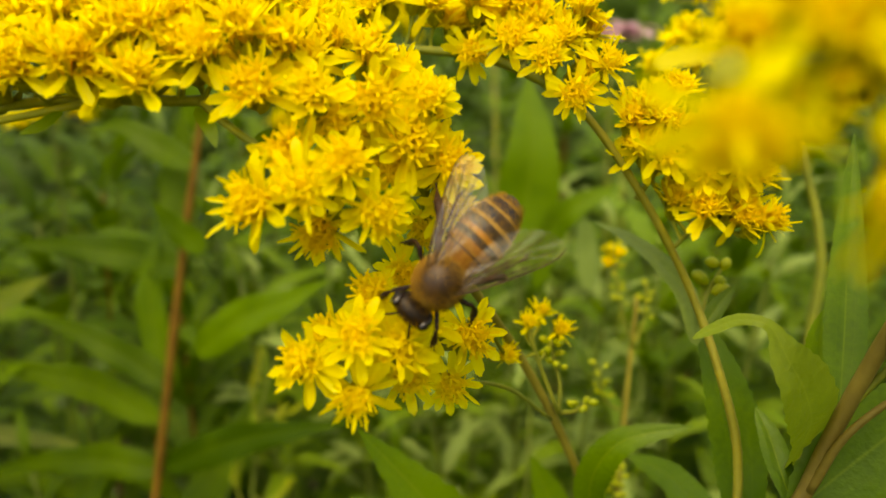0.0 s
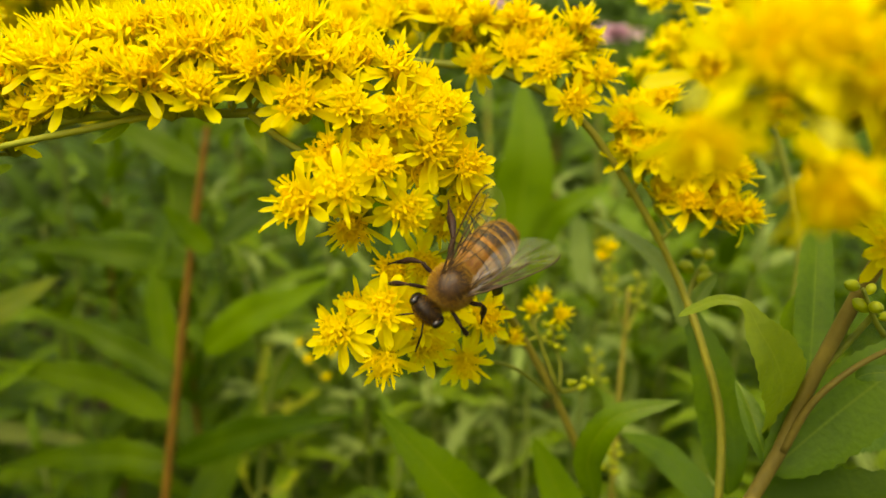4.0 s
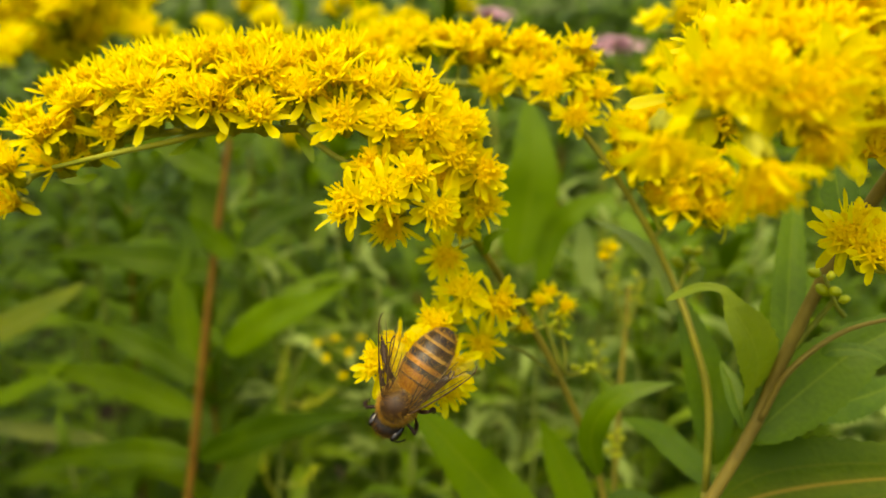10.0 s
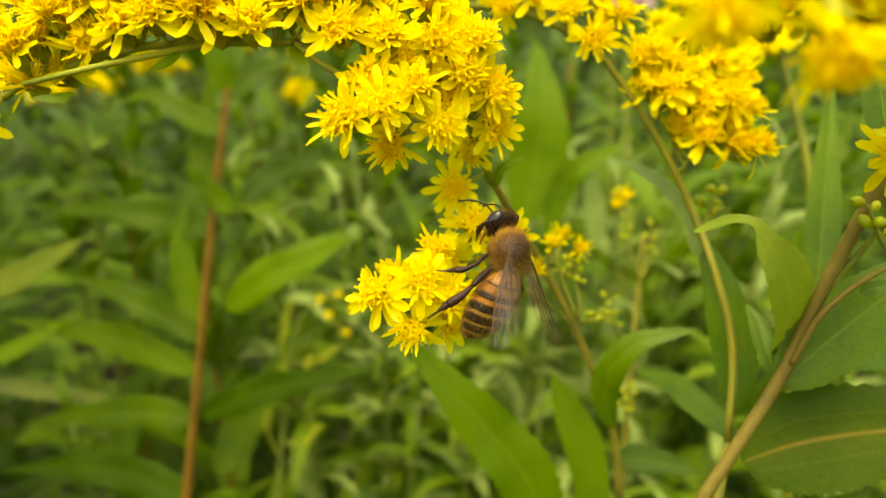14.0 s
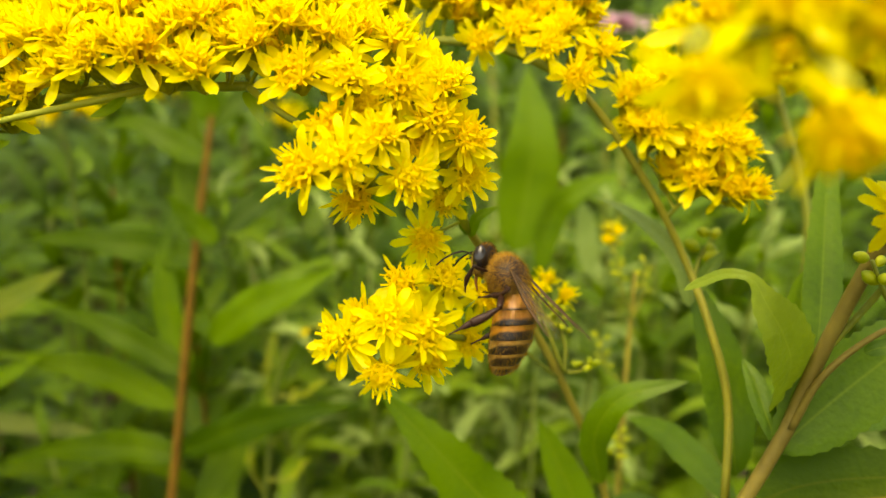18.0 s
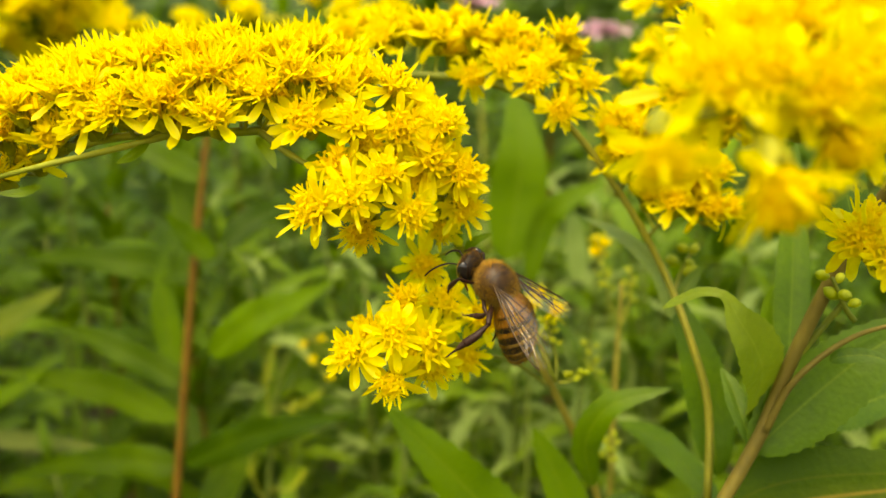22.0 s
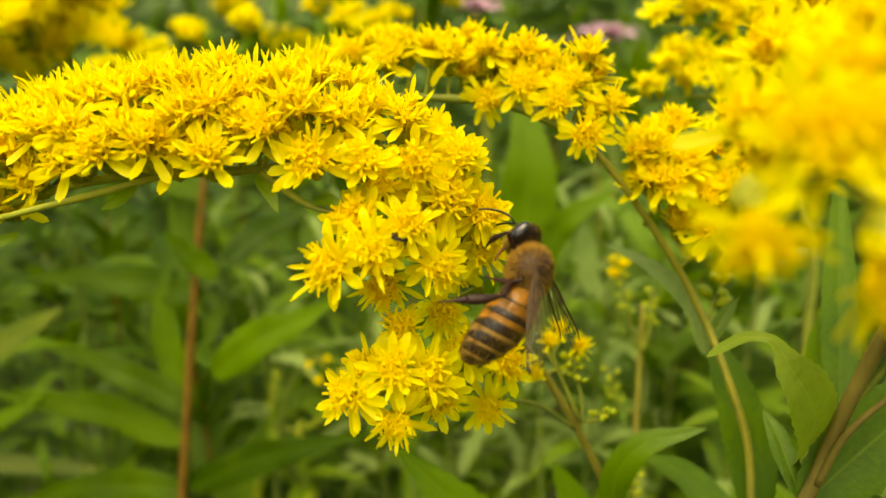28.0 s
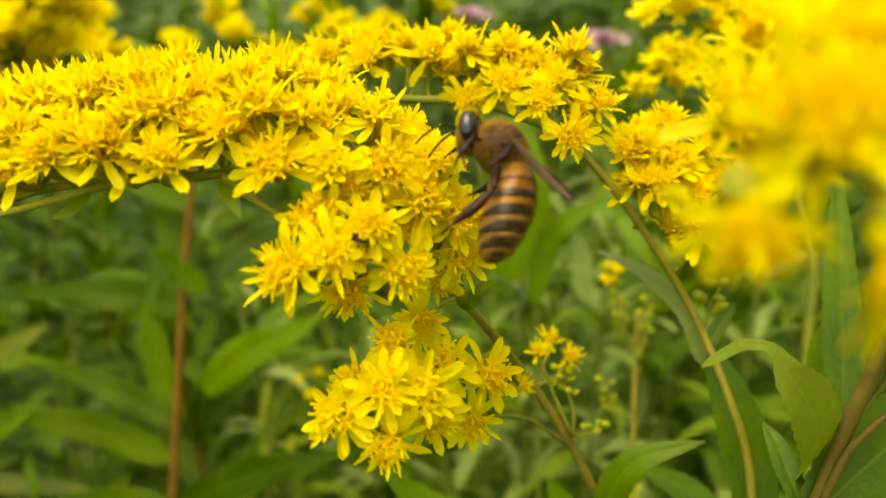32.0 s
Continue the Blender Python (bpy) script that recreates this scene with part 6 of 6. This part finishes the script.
    # wings: seconds, spread and lift of the left one, spread and lift of the right one, in degrees
    spread = ((0, 24, 12, 26, 12), (1, 22, 9, 28, 9), (2, 32, 0, 16, 9), (3, 20, 9, 36, 6), (3.5, 20, 12, 32, 45), (5.5, 24, 21, 14, 15), (6, 20, 12, 18, 15), (7, 12, 9, 18, 9), (8, 22, 3, 26, 30), (9, 16, 36, 50, 66), (10, 22, 9, 28, 15), (11, 22, 12, 30, 21), (12, 32, -6, 70, 51), (13, 16, 3, 40, 9), (14, 22, 6, 24, 9), (16.5, 40, 18, 38, 6), (17, 34, 12, 32, 9), (18, 36, 12, 20, 12), (19, 34, 18, 36, 0), (20, 44, 15, 30, 3), (21, 36, 12, 48, -6), (22, 32, 12, 32, -6), (23, 26, 6, 16, 12), (24, 30, 9, 32, -6), (25, 22, 0, 36, -6), (25.5, 34, 12, 30, -6), (27.5, 32, 3, 36, 0), (28, 12, 12, 64, 6), (29, 0, -6, 44, -6), (30, 6, -3, 30, -3), (31, 34, 6, 56, -3), (32, 26, 3, 52, 12))
    for wing, at, s, lag in bee_wings:
        walk(wing, [(t, wing_pose(at, s, (a if s > 0 else c) * lag, (b if s > 0 else d) * (0.5 + 0.5 * lag), -12)) for t, a, b, c, d in spread])
    # feet: seconds and the place in the bee's space; where a foot is out of sight it keeps to its rest
    rest = {"1": (6.0, 3.4, -3.6), "2": (2.6, 4.6, -3.9), "3": (-2.6, 4.4, -4.4)}
    feet = {}
    feet["L1"] = [(5.5, 2.6, 3.3, -3.5), (6, 3.3, 2.7, -3.6), (7, 2.6, 1.2, -3.6), (13, 3.6, 2.8, -3.5), (14, 3.2, 0.9, -2.9), (17, 3.2, 0.9, -3.5), (18, 2.8, 1.4, -3.6), (19, 2.5, 3.7, -4.1), (20, 3.3, 1.1, -3.3), (21, 1.9, 3.3, -4.1), (22, 4.3, 1.8, -3.7), (24, 4.5, 2.2, -3.6), (25, 4, 2.2, -3.7), (25.5, 5.1, 1.1, -2.9), (29, 2.8, 1.2, -3.6), (30, 3.1, 1, -3.5), (31, 2.4, 1.2, -2.4), (32, 1.9, 3.8, -3.6)]
    feet["L2"] = [(5.5, 1.3, 4.4, -3.8), (6, 2.2, 4.7, -3.8), (7, 2.4, 4.2, -3.8), (13, 1.4, 2.7, -4), (14, 0.3, 4.6, -4.5), (17, 1.9, 1.1, -3.4), (18, 1.9, 0.9, -2.9), (19, 1.7, 1.2, -3.7), (20, 1.5, 1.1, -3), (21, 1.3, 1.6, -4), (22, 1.8, 1.8, -4.1), (23, 1.7, 4.9, -4), (24, 4.1, 4.6, -4), (25, 4, 4.3, -3.8), (25.5, 1.5, 5.3, -4), (27.5, 3.8, 2.9, -4), (28, 1.1, 1.1, -3.1), (29, 0.2, 4.4, -4.6), (30, 1.1, 5.2, -3.9), (31, 0, 1.1, -3.7), (32, 0.6, 3.8, -1.9)]
    feet["L3"] = [(5.5, -1.7, 3.4, -4.6), (6, -3.3, 3.2, -3.9), (7, -2.3, 2.6, -4.5), (13, -2.8, 1.3, -4.3), (14, -4.2, 5.4, -4.9), (17, -0.9, 5.4, -5.3), (18, -0.4, 5.6, -5.1), (19, -2.1, 5.1, -5.3), (20, -0.8, 5.2, -6), (21, -1.7, 4.1, -7), (22, 0.3, 6.7, -4.4), (23, -1.8, 5.4, -4.5), (24, -2.4, 6.1, -5.3), (25, -1.1, 6.4, -5.2), (25.5, -3.5, 5.8, -5.6), (27.5, 0.5, 5.4, -4.4), (28, -2.3, 5.6, -4.3), (29, -2.3, 4.4, -6.5), (30, -1.4, 5.6, -6.6), (31, -1.8, 3.4, -7), (32, -1.3, 3.1, -7)]
    feet["R1"] = [(0, 5.9, -2.2, -3.7), (1, 6, -2.6, -3.5), (2, 6.2, -3.7, -2.8), (3, 4.4, -1.6, -3.8), (3.5, 5.5, -4.3, -3.1), (12, 3.1, -2.7, -3.4)]
    feet["R2"] = [(0, 1.7, -4.3, -3.7), (1, 6.6, -5.5, -2.1), (2, 5.3, -6.3, -1.9), (3, 6.3, -2.6, -3.9), (3.5, 4.7, -5.1, -3.3), (12, 0.1, -4.5, -4.1)]
    feet["R3"] = [(0, -4, -5.5, -3.3), (1, -3.9, -4.6, -4.2), (2, -4.8, -4.7, -2.9), (3, -2.5, -5, -4.3), (3.5, -4.5, -5.6, -2.3), (5.5, -1.2, -7.4, -1.6), (6, -1.1, -7.4, -1.6), (17, -1.4, -0.9, -5.7), (18, -1.3, -1, -6.4), (19, -2, -0.9, -6.6), (20, -1.9, -0.4, -7.5), (21, -2.8, -0.2, -8.2)]
    for name, rows in feet.items():
        side = 1 if name[0] == "L" else -1
        x, y, z = rest[name[1]]
        seen = [r[0] for r in rows]
        for t in range(0, 33, 4):
            if min(abs(t - q) for q in seen) > 2:
                rows.append((t, x + 0.5 * math.sin(1.7 * t), side * y, z + 0.4 * math.sin(1.1 * t)))
        rows.sort()
        rows = ([(0, *rows[0][1:])] if rows[0][0] > 0 else []) + rows + ([(32, *rows[-1][1:])] if rows[-1][0] < 32 else [])
        poses = [(t, *stride(name, foot)) for t, *foot in rows]
        leg, shin, sole = bee_legs[name]
        walk(leg, [(t, a) for t, a, b in poses])
        walk(shin, [(t, b) for t, a, b in poses])
        walk(sole, [(t, b) for t, a, b in poses])


motions()
